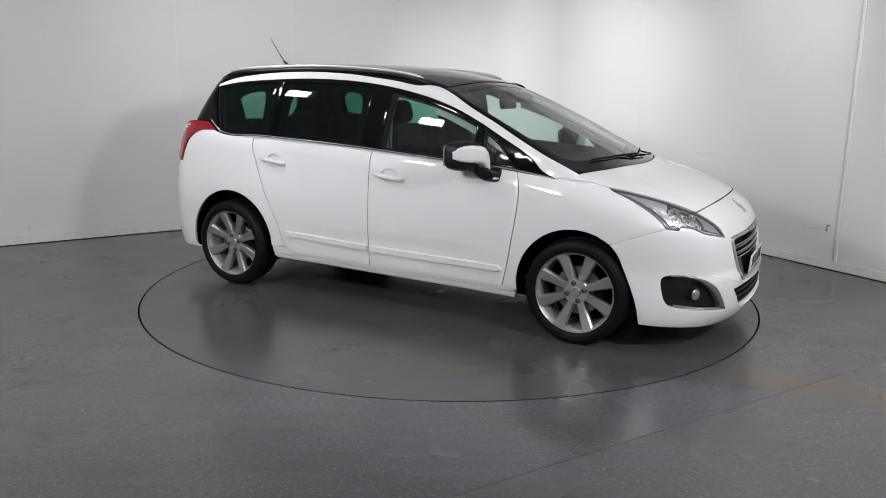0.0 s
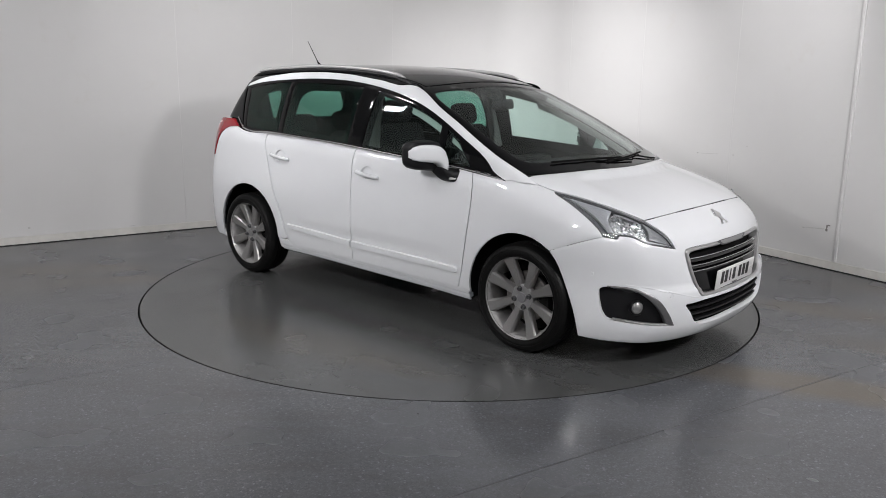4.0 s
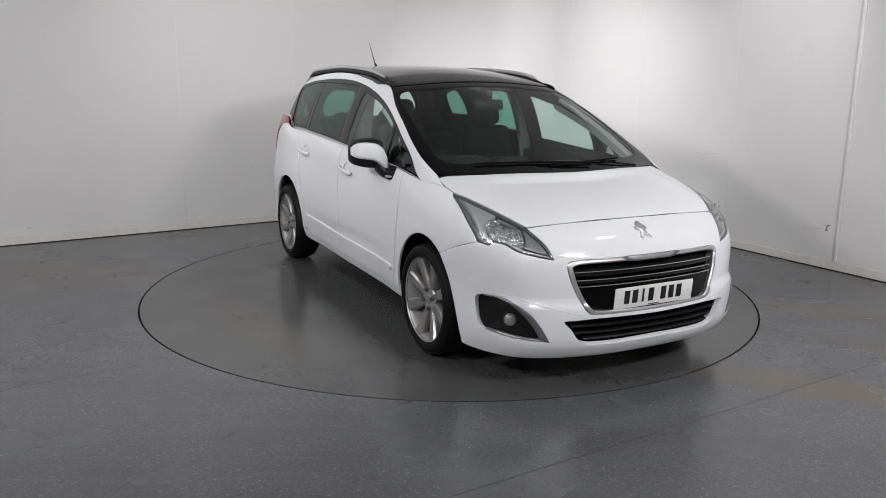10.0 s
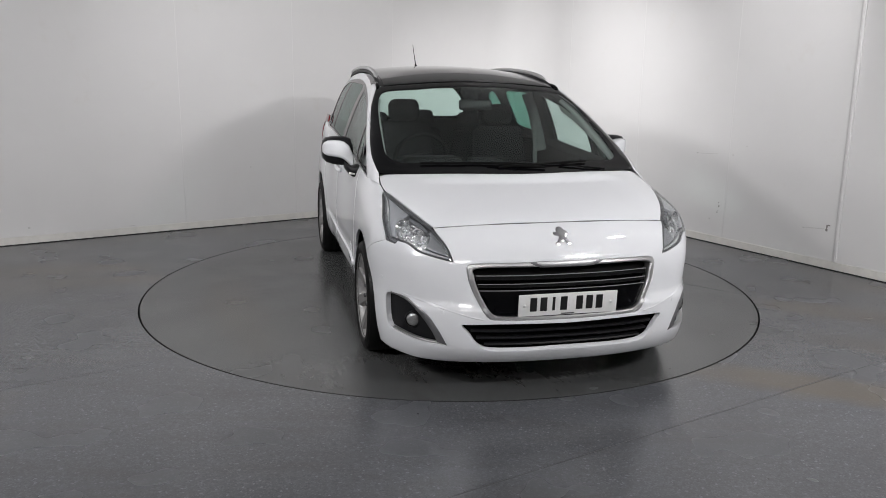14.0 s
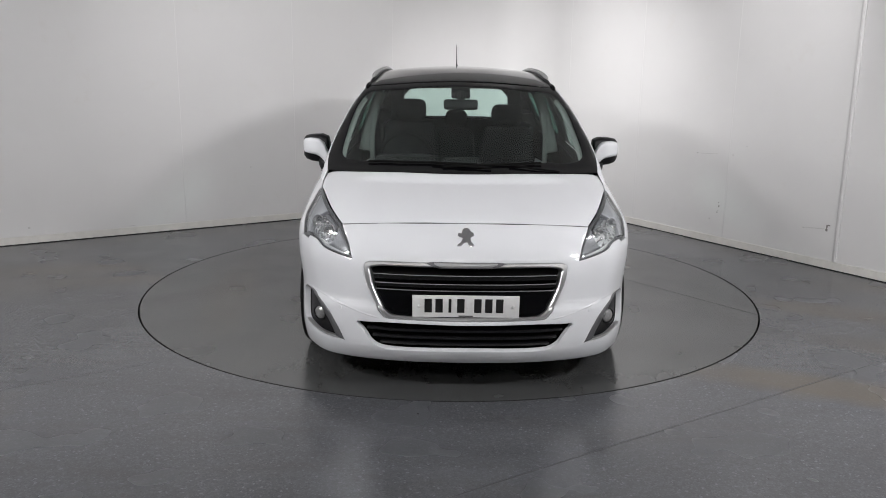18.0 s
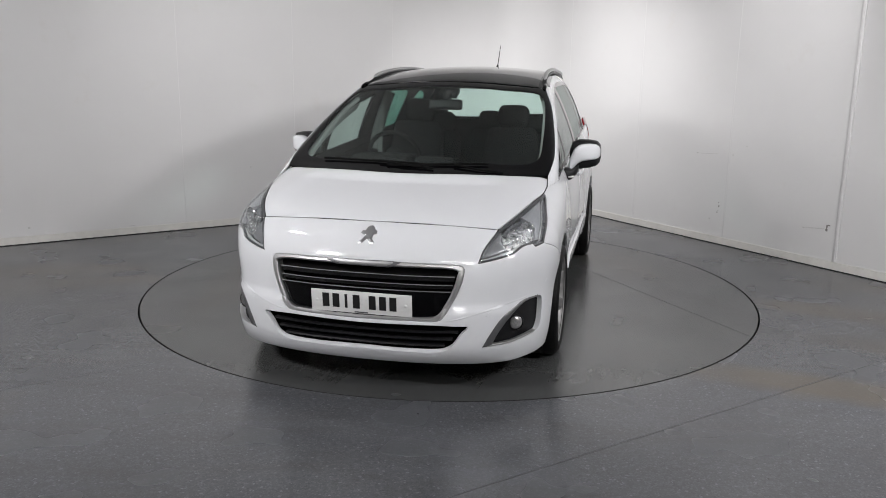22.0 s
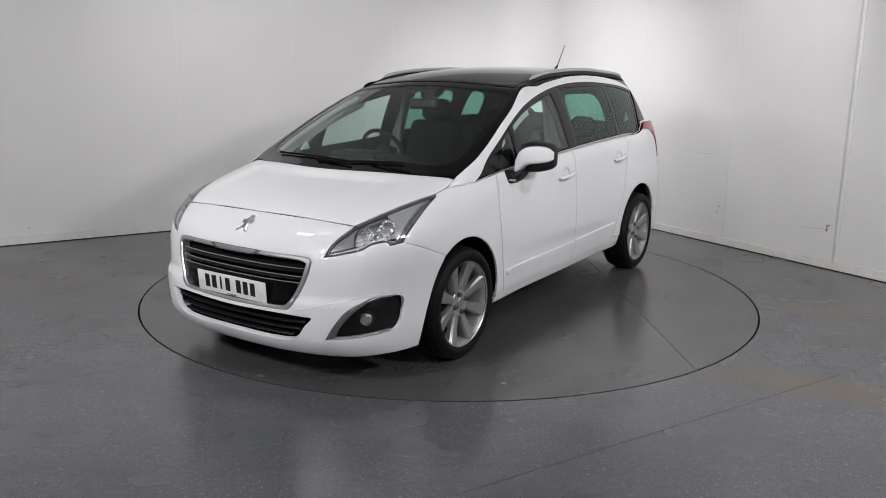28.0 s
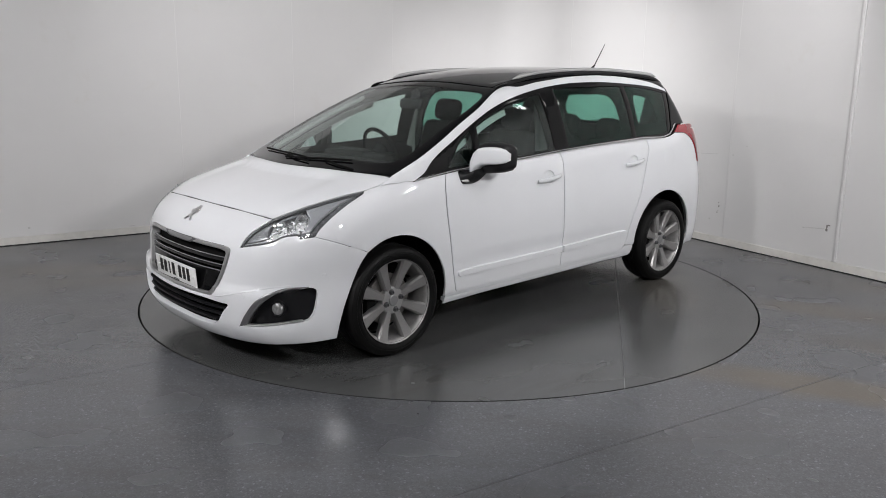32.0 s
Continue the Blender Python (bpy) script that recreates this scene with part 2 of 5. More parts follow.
def from_faces(name, verts, faces, mats, index=None, smooth=True, angle=35):
    me = bpy.data.meshes.new(name)
    me.from_pydata([tuple(v) for v in verts], [], [tuple(f) for f in faces])
    for m in mats if isinstance(mats, (list, tuple)) else [mats]:
        me.materials.append(m)
    if index is not None:
        me.polygons.foreach_set("material_index", list(index))
    if smooth:
        me.polygons.foreach_set("use_smooth", [True] * len(me.polygons))
        me.set_sharp_from_angle(angle=radians(angle))
    me.update()
    return me


def part(name, bm, material, parent, label="", smooth=True, angle=35):
    """Links a bmesh, or ready mesh data, as one mesh object under a thing or a part."""
    if isinstance(bm, bmesh.types.BMesh):
        me = bpy.data.meshes.new(name)
        bmesh.ops.recalc_face_normals(bm, faces=bm.faces[:])
        bm.to_mesh(me)
        bm.free()
        me.materials.append(material)
        if smooth:
            me.polygons.foreach_set("use_smooth", [True] * len(me.polygons))
            me.set_sharp_from_angle(angle=radians(angle))
    else:
        me = bm
    ob = new(name, me)
    if parent is not None:
        ob.parent = parent
    return tagged(ob, label) if label else ob


def box(bm, size, at=(0, 0, 0), m=None, bevel=0.0, seg=2):
    """A bevelled box in bm, centred at at."""
    r = bmesh.ops.create_cube(bm, size=1.0)
    vs = r["verts"]
    bmesh.ops.scale(bm, vec=size, verts=vs)
    if bevel:
        es = list({e for v in vs for e in v.link_edges})
        b = bmesh.ops.bevel(bm, geom=es, offset=bevel, segments=seg, affect="EDGES", profile=0.5)
        vs = list({v for f in b["faces"] for v in f.verts} | {v for v in vs if v.is_valid})
    bmesh.ops.transform(bm, matrix=Matrix.Translation(at) @ (m or Matrix()), verts=vs)
    return vs


def lathe(bm, profile, seg=48, m=None, close=False):
    """Turns a profile of (radius, height) round the z axis."""
    rings = []
    for r, h in profile:
        rings.append([bm.verts.new(((m or Matrix()) @ Vector((r * math.cos(a), r * math.sin(a), h)))) for a in (2 * math.pi * i / seg for i in range(seg))])
    pairs = list(zip(rings, rings[1:])) + ([(rings[-1], rings[0])] if close else [])
    for a, b in pairs:
        for i in range(seg):
            bm.faces.new((a[i], a[(i + 1) % seg], b[(i + 1) % seg], b[i]))
    return rings


def tube(bm, pts, r, seg=8, flat=1.0):
    """A closed-ended tube along a few points; r may be a list."""
    pts = [Vector(p) for p in pts]
    rs = r if isinstance(r, (list, tuple)) else [r] * len(pts)
    rings = []
    for i, p in enumerate(pts):
        d = (pts[min(i + 1, len(pts) - 1)] - pts[max(i - 1, 0)]).normalized()
        ref = Vector((0, 0, 1)) if abs(d.z) < 0.9 else Vector((1, 0, 0))
        a = d.cross(ref).normalized()
        b = a.cross(d)
        rings.append([bm.verts.new(p + a * math.cos(w) * rs[i] + b * math.sin(w) * rs[i] * flat) for w in (2 * math.pi * k / seg for k in range(seg))])
    for a, b in zip(rings, rings[1:]):
        for k in range(seg):
            bm.faces.new((a[k], a[(k + 1) % seg], b[(k + 1) % seg], b[k]))
    bm.faces.new(rings[0]), bm.faces.new(rings[-1][::-1])


# ---- room ----
def slab(name, pts, z0, z1, mat, label, kind="structure", category=""):
    """An upright prism over a plan outline."""
    bm = bmesh.new()
    lo, hi = [bm.verts.new((p[0], p[1], z0)) for p in pts], [bm.verts.new((p[0], p[1], z1)) for p in pts]
    n = len(pts)
    bm.faces.new(lo), bm.faces.new(hi)
    for i in range(n):
        bm.faces.new((lo[i], lo[(i + 1) % n], hi[(i + 1) % n], hi[i]))
    ob = part(name, bm, mat, None, label, angle=20)
    return tagged(ob, label, category, "", kind)


U, V, COVE, THICK = 10.0, 12.0, 0.7, 0.12
RING, SKIRT_H = 2.2547, 0.075


def wall_plan(off):
    """The plan of the two seen walls with the rounded corner between them, set back by off."""
    pts = [room(U, -off)]
    for i in range(25):
        a = math.pi / 2 * i / 24
        pts.append(room(COVE - (COVE + off) * math.sin(a), COVE - (COVE + off) * math.cos(a)))
    return pts + [room(-off, V)]


def wall_strip(name, d0, d1, z0, z1, mat, label):
    return slab(name, wall_plan(d0) + wall_plan(d1)[::-1], z0, z1, mat, label)


wall_strip("wall_north", 0.0, THICK, 0, HEIGHT, WALL, "white painted panel wall with a rounded corner, lightly scuffed")
# unseen walls and ceiling, added to close the room and bounce lamp light
slab("wall_south", [room(U, V), room(U, -0.0), room(U + THICK, 0.0), room(U + THICK, V)], 0, HEIGHT, DIM, "unseen plain off-white wall closing the studio, added to bounce light")
slab("wall_east", [room(0, V), room(U, V), room(U, V + THICK), room(0, V + THICK)], 0, HEIGHT, DIM, "unseen plain off-white wall closing the studio, added to bounce light")
slab("ceiling", [room(-0.2, -0.2), room(U + 0.2, -0.2), room(U + 0.2, V + 0.2), room(-0.2, V + 0.2)], HEIGHT, HEIGHT + 0.1, CEILING, "unseen plain pale grey ceiling, added to bounce light")
wall_strip("baseboard", -0.012, -0.001, 0.0, SKIRT_H, SKIRT, "low off-white painted skirting with brown grime")

wall_strip("baseboard_gap", -0.0145, -0.0125, 0.0, 0.008, SEAM, "thin dark gap between skirting and floor")


def floor_sheet():
    """The floor round the turntable's pit, one sheet with a round hole."""
    bm = bmesh.new()
    n = 160
    inner = [bm.verts.new(((RING + .002) * math.cos(a), (RING + .002) * math.sin(a), 0)) for a in (2 * math.pi * i / n for i in range(n))]
    low = [bm.verts.new((v.co.x, v.co.y, -0.05)) for v in inner]
    outer = [bm.verts.new((18 * math.cos(a), 18 * math.sin(a), 0)) for a in (2 * math.pi * i / n for i in range(n))]
    for i in range(n):
        j = (i + 1) % n
        bm.faces.new((inner[i], inner[j], outer[j], outer[i]))
        bm.faces.new((low[i], low[j], inner[j], inner[i])).material_index = 1
    ob = part("floor", bm, FLOOR, None)
    ob.data.materials.append(SEAM)
    return tagged(ob, "grey flecked vinyl floor, worn and faintly stained", "", "", "structure")


floor_sheet()
slab("turntable_pit", [(2.4 * math.cos(a), 2.4 * math.sin(a)) for a in (2 * math.pi * i / 64 for i in range(64))], -0.12, -0.05, SEAM, "dark pit below the turntable")


def joint(name, a, b, w, parent=None, z=0.0009, mat=WELD, label="thin dark joint in the vinyl floor"):
    """A hair-thin welded joint between two sheets of the floor."""
    a, b = Vector((*a, 0)), Vector((*b, 0))
    s = (b - a).normalized().cross(Vector((0, 0, 1))) * w / 2
    bm = bmesh.new()
    vs = [bm.verts.new(p + Vector((0, 0, h))) for h in (-0.002, z) for p in (a - s, b - s, b + s, a + s)]
    for f in ((0, 1, 2, 3), (4, 5, 6, 7), (0, 1, 5, 4), (1, 2, 6, 5), (2, 3, 7, 6), (3, 0, 4, 7)):
        bm.faces.new([vs[i] for i in f])
    ob = part(name, bm, mat, parent, label, smooth=False)
    return tagged(ob, kind="structure") if parent is None else ob


turntable = tagged(new("turntable"), "round grey vinyl turntable disc level with the floor", "turntable")
bm = bmesh.new()
rings = lathe(bm, [(RING - 0.0095, -0.002), (RING - 0.010, 0.0), (1.5, 0.0), (0.7, 0.0), (0.02, 0.0)], 160)
bm.faces.new(rings[-1])
part("disc", bm, DISC, turntable, "grey vinyl top of the turntable")
bm = bmesh.new()
lathe(bm, [(RING - 0.02, -0.046), (RING - 0.0085, -0.046), (RING - 0.0085, -0.0015), (RING - 0.0095, -0.0005)], 160)
part("disc_edge", bm, SEAM, turntable, "black edge of the turntable disc")
joint("floor_joint", (-7.0, -5.32), (-1.62, -1.765), 0.003)
joint("floor_joint", (-3.0, -5.07), (4.6, -0.26), 0.0035)
joint("disc_joint", (0.716, 2.134), (-2.235, -0.05), 0.004, turntable)


def wall_joint(u, right, wide, proud, name, label):
    """An upright joint strip on one of the seen walls."""
    ax, inward = (ALONG_RIGHT, ALONG_LEFT) if right else (ALONG_LEFT, ALONG_RIGHT)
    p = CORNER + ax * u
    m = Matrix((( *ax, 0), (*inward, 0), (0, 0, 1, 0), (0, 0, 0, 1))).transposed()
    m.translation = p + inward * (proud / 2 + 0.001) + Vector((0, 0, (HEIGHT + SKIRT_H) / 2))
    bm = bmesh.new()
    box(bm, (wide, proud, HEIGHT - SKIRT_H - 0.004), (0, 0, 0), None, min(0.004, proud * 0.4), 2)
    ob = part(name, bm, STRIP, None, label)
    ob.matrix_world = m
    return tagged(ob, label, "", "", "structure")


for u_, r_ in ((1.97, False), (3.2, False), (4.42, False), (0.9, True), (2.1, True), (3.33, True)):
    wall_joint(u_, r_, 0.007, 0.0014, "wall_trim", "slim white joint strip between two wall panels")
wall_joint(4.52, True, 0.032, 0.013, "wall_trim", "white plastic cable trunking running up the wall")


def mark(name, pts, mat, label, right=None):
    """A thin ragged mark: on a seen wall (metres along it, height), or lying on the floor."""
    rnd = random.Random(len(pts) * 7 + int(abs(pts[0][0]) * 100))
    ax, inward = (ALONG_RIGHT, ALONG_LEFT) if right else (ALONG_LEFT, ALONG_RIGHT)
    bm = bmesh.new()
    for u, z, w, h in pts:
        n = 9
        ring = []
        for i in range(n):
            a, k = 2 * math.pi * i / n, rnd.uniform(.6, 1.1)
            du, dz = w / 2 * k * math.cos(a), h / 2 * k * math.sin(a)
            ring.append((Vector((u + du, z + dz, 0)), Vector((0, 0, 1))) if right is None else (CORNER + ax * (u + du) + Vector((0, 0, z + dz)), inward))
        lo, hi = [bm.verts.new(p - d * .0006) for p, d in ring], [bm.verts.new(p + d * .0012) for p, d in ring]
        bm.faces.new(lo), bm.faces.new(hi)
        for i in range(n):
            bm.faces.new((lo[i], lo[(i + 1) % n], hi[(i + 1) % n], hi[i]))
    return tagged(part(name, bm, mat, None, label, smooth=False), label, "", "", "structure")


mark("wall_scuff", [(2.94, .868, .016, .010)], SCUFF, "small dark knock on the wall paint", True)
mark("wall_scuff", [(2.99 + .02 * i, .869 + .0012 * i, .035, .007) for i in range(10)] + [(3.18, .883, .03, .010), (3.37, .885, .03, .022), (3.52, .978, .02, .014), (3.154, .235, .03, .02)], FAINT, "faint grey rub marks on the wall", True)
mark("wall_scuff", [(3.25, .408, .012, .014), (3.254, .374, .020, .020), (3.246, .325, .020, .008), (3.24, .312, .022, .008)], SCUFF, "small dark chips in the wall paint", True)
mark("wall_scuff", [(4.425, .376, .045, .014), (4.412, .362, .018, .03), (4.410, .335, .024, .034)], SCUFF, "dark hooked chip at the foot of the trunking", True)
mark("wall_scuff", [(4.19 + .03 * i, .322 + .003 * i, .05, .012) for i in range(7)], FAINT, "faint grey rub marks on the wall", True)
mark("wall_scuff", [(4.951, .088, .07, .008), (5.871, .151, .03, .02), (3.711, .612, .022, .022), (2.6, .44, .02, .016)], FAINT, "faint grey rub marks on the wall", False)
mark("floor_speck", [(-.136, -2.406, .012, .012), (1.309, -2.98, .01, .014), (-3.05, -1.55, .02, .016)], SEAM, "tiny dark crumbs on the vinyl floor")


def flood_lamp(at, aim, a, b):
    """A shallow housing hung from the ceiling by two rods, put round each unseen lamp."""
    top = tagged(new("flood_lamp"), "unseen shallow white flood lamp hung from the ceiling, switched on", "lamp", "lamps of the studio")
    top.matrix_world = look(at, aim)
    bm = bmesh.new()
    for sx, sy_, px, py in ((a + .04, .02, 0, b / 2 + .01), (a + .04, .02, 0, -b / 2 - .01), (.02, b, a / 2 + .01, 0), (.02, b, -a / 2 - .01, 0)):
        box(bm, (sx, sy_, .06), (px, py, .0))
    box(bm, (a, b, .02), (0, 0, .02))
    part("housing", bm, STRIP, top)
    bm = bmesh.new()
    box(bm, (a, b, .012), (0, 0, -.004))
    part("diffuser", bm, GLOW, top, "glowing white diffuser")
    up = top.matrix_world.inverted()
    for s in (-1, 1):
        foot = top.matrix_world @ Vector((s * a * .45, 0, .03))
        bm = bmesh.new()
        tube(bm, [up @ foot, up @ Vector((foot.x, foot.y, HEIGHT))], .006)
        part("rod", bm, STRIP, top)
    return top


for at, aim, la, lb, lw, beam in LAMPS:
    flood_lamp(at, aim, la, lb)

# ---- body surfaces of the car: x forward, y to its left, z up, from the middle of the wheelbase ----
def tab(xs, ys):
    """A smooth curve through a few points (natural cubic spline), held level beyond its ends."""
    x, y = np.array(xs, float), np.array(ys, float)
    n, h = len(x), np.diff(x)
    a, r = np.eye(n), np.zeros(n)
    for i in range(1, n - 1):
        a[i, i - 1:i + 2] = h[i - 1], 2 * (h[i - 1] + h[i]), h[i]
        r[i] = 6 * ((y[i + 1] - y[i]) / h[i] - (y[i] - y[i - 1]) / h[i - 1])
    m = np.linalg.solve(a, r)

    def f(v):
        v = np.clip(np.asarray(v, float), x[0], x[-1])
        i = np.clip(np.searchsorted(x, v) - 1, 0, n - 2)
        p, q, w = x[i + 1] - v, v - x[i], h[i]
        return (m[i] * p**3 + m[i + 1] * q**3) / (6 * w) + (y[i] / w - m[i] * w / 6) * p + (y[i + 1] / w - m[i + 1] * w / 6) * q

    return f
def smax(a, b, k):
    h = np.clip(0.5 + 0.5 * (a - b) / k, 0, 1)
    return b + (a - b) * h + k * h * (1 - h)
def ramp(v, a, b):
    s = np.clip((v - a) / (b - a), 0, 1)
    return s * s * (3 - 2 * s)
side_z = tab((.10, .20, .28, .40, .60, .80, .93, 1.05, 1.12, 1.24), (.84, .865, .885, .898, .904, .896, .884, .870, .856, .815))
side_x = tab((-2.4, -2.1, -1.8, -1.36, -.8, 0, .8, 1.36, 1.65, 1.9), (-.14, -.045, -.006, .012, .0, .0, .0, .016, .012, .004))
nose_z = tab((.10, .17, .25, .42, .55, .68, .76, .80, .84, .90, 1.0), (2.16, 2.235, 2.285, 2.275, 2.255, 2.225, 2.18, 2.14, 2.08, 1.95, 1.6))
drop_y = tab((0, .265, .5, .6, .68, .75, .82, .87, .90, .93, 1.0), (0, .012, .055, .088, .13, .19, .30, .41, .53, .75, 1.4))
hood_x = tab((-1.75, -1.6, -1.4, -.96, -.13, .5, .96, 1.2, 1.5, 1.75, 2.0, 2.1, 2.3), (1.42, 1.335, 1.272, 1.258, 1.220, 1.178, 1.150, 1.120, 1.048, .977, .882, .832, .70))
rear_z = tab((.1, .25, .45, .8, 1.0, 1.2, 1.35, 1.5, 1.62), (2.05, 2.14, 2.18, 2.17, 2.13, 2.055, 1.955, 1.84, 1.74))
def lower(x, y, z):
    """The body below the windows: negative inside."""
    y = abs(y)
    a = y - side_z(z) - side_x(x) + .018 * ramp(z, .7, 1.0) * ramp(-x, .3, 1.1) + .007 * (1 - ramp(z, .492, .512)) * ramp(x, -.85, -.6) * (1 - ramp(x, .6, .86))
    lean = (nose_z(z) - 2.225) * ramp(z, .66, .70)
    fx = nose_z(z) - drop_y(y + (.012 - .034 * ramp(z, .46, .72)) * ramp(y, .3, .6)) - .65 * np.minimum(lean, 0) * ramp(y, .5, .85)
    line = .475 + .05 * (y - .6)
    fx = fx + .017 * ramp(line - z, 0, .016) * ramp(y, .36, .50) * (1 - ramp(y, .80, .86)) * ramp(z, .30, .44)
    b = x - fx
    c = z - hood_x(x) + .075 * (y / .8) ** 2.6
    r = -x - rear_z(z) + .27 * (y / .9) ** 4
    f = smax(a, b, .05)
    f = smax(f, c, .05 + .10 * ramp(y, .5, .8))
    return smax(f, r, .08)
glass_z = tab((.9, 1.0, 1.1, 1.2, 1.3, 1.4, 1.5, 1.56, 1.62), (.876, .862, .848, .818, .780, .736, .682, .645, .60))
glass_x = tab((-2.2, -1.9, -1.6, -1.2, -.5, .3, .8, 1.3), (-.16, -.075, -.035, -.01, 0, 0, -.005, -.02))
roof_x = tab((-2.1, -1.9, -1.6, -1.1, -.5, 0, .36, .6, .9, 1.2, 1.5, 1.7), (1.50, 1.575, 1.63, 1.662, 1.662, 1.625, 1.551, 1.465, 1.335, 1.19, 1.035, .92))
def upper(x, y, z):
    """The glasshouse: negative inside."""
    y = abs(y)
    a = y - glass_z(z) - glass_x(x)
    c = z - roof_x(x + .126 * (y / .8) ** 2 * ramp(x, -.3, .5)) + (.05 - .0264 * ramp(x, -.1, .45)) * (y / .65) ** 2
    r = -x - rear_z(z) + .25 * (y / .8) ** 3
    return smax(smax(a, c, .03), r, .06)
def whole(x, y, z):
    """Body and glasshouse together."""
    return -smax(-upper(x, y, z), -lower(x, y, z), .022)
def meet(f, o, d, far=4.0, n=160):
    """Where rays from o along d (arrays of n x 3), coming from outside, first enter f."""
    o, d = np.asarray(o, float), np.asarray(d, float)
    done = np.zeros(len(o), bool); lo = np.zeros(len(o)); hi = np.full(len(o), np.nan)
    for k in range(n + 1):
        s = far * k / n
        q = o + d * s
        inside = (f(q[:, 0], q[:, 1], q[:, 2]) < 0) & ~done
        hi[inside], lo[inside] = s, far * max(k - 1, 0) / n
        done |= inside
    hi = np.where(np.isnan(hi), far, hi); lo = np.where(done, lo, far)
    for _ in range(24):
        m = (lo + hi) / 2; q = o + d * m[:, None]
        ins = f(q[:, 0], q[:, 1], q[:, 2]) < 0
        hi, lo = np.where(ins, m, hi), np.where(ins, lo, m)
    return o + d * hi[:, None], done
from mathutils.geometry import delaunay_2d_cdt

MID = 1.0  # centre of the radial projection for the nose


def flat_of(kind, p):
    """The 2D place of a body point in a projection."""
    x, y, z = p
    if kind == "side":
        return (x, z)
    if kind == "top":
        return (x, y)
    if kind == "nose":
        return (math.atan2(y, x - MID) * 1.15, z)
    return (y, z)


def rays_of(kind, q):
    """Rays from outside towards the body for 2D places q."""
    n = len(q)
    o, d = np.zeros((n, 3)), np.zeros((n, 3))
    if kind == "side":
        o[:, 0], o[:, 1], o[:, 2], d[:, 1] = q[:, 0], 1.3, q[:, 1], -1
    elif kind == "top":
        o[:, 0], o[:, 1], o[:, 2], d[:, 2] = q[:, 0], q[:, 1], 1.95, -1
    elif kind == "nose":
        a = q[:, 0] / 1.15
        d[:, 0], d[:, 1] = -np.cos(a), -np.sin(a)
        o[:, 0], o[:, 1], o[:, 2] = MID + 1.5 * np.cos(a), 1.5 * np.sin(a), q[:, 1]
    else:
        o[:, 0], o[:, 1], o[:, 2], d[:, 0] = -2.6, q[:, 0], q[:, 1], 1
    return o, d


def outline(pts, kind, step=0.02):
    """A dense closed 2D outline. Points are (x, y, z); a fourth value marks a corner, else the line bends smoothly."""
    q = np.array([flat_of(kind, p[:3]) for p in pts])
    corner = [len(p) > 3 for p in pts]
    n, out = len(q), []
    for i in range(n):
        a, b = q[i], q[(i + 1) % n]
        ta = (b - a) if corner[i] else (b - q[i - 1]) * 0.5
        tb = (b - a) if corner[(i + 1) % n] else (q[(i + 2) % n] - a) * 0.5
        length = np.linalg.norm(b - a)
        ta, tb = [t * min(1.0, 1.2 * length / (np.linalg.norm(t) + 1e-9)) for t in (ta, tb)]
        k = max(1, int(math.ceil(length / step)))
        for j in range(k):
            s = j / k
            out.append((2 * s**3 - 3 * s**2 + 1) * a + (s**3 - 2 * s**2 + s) * ta + (3 * s**2 - 2 * s**3) * b + (s**3 - s**2) * tb)
    out = np.array(out)
    area = np.sum(out[:, 0] * np.roll(out[:, 1], -1) - np.roll(out[:, 0], -1) * out[:, 1])
    return out if area > 0 else out[::-1]


def shrink(q, by):
    """Moves a counter-clockwise outline inwards."""
    t = np.roll(q, -1, 0) - np.roll(q, 1, 0)
    t /= np.linalg.norm(t, axis=1)[:, None] + 1e-12
    return q + np.stack([-t[:, 1], t[:, 0]], 1) * by


def within(q, p):
    """Which points p lie inside the outline q."""
    x, y = p[:, 0][:, None], p[:, 1][:, None]
    x0, y0, x1, y1 = q[:, 0], q[:, 1], np.roll(q[:, 0], -1), np.roll(q[:, 1], -1)
    cross = ((y0 > y) != (y1 > y)) & (x < (x1 - x0) * (y - y0) / (y1 - y0 + 1e-15) + x0)
    return cross.sum(1) % 2 == 1


def slopes(f, p, e=0.004):
    g = np.stack([f(p[:, 0] + e * a, p[:, 1] + e * b, p[:, 2] + e * c) - f(p[:, 0] - e * a, p[:, 1] - e * b, p[:, 2] - e * c) for a, b, c in ((1, 0, 0), (0, 1, 0), (0, 0, 1))], 1)
    return g / (np.linalg.norm(g, axis=1)[:, None] + 1e-12)


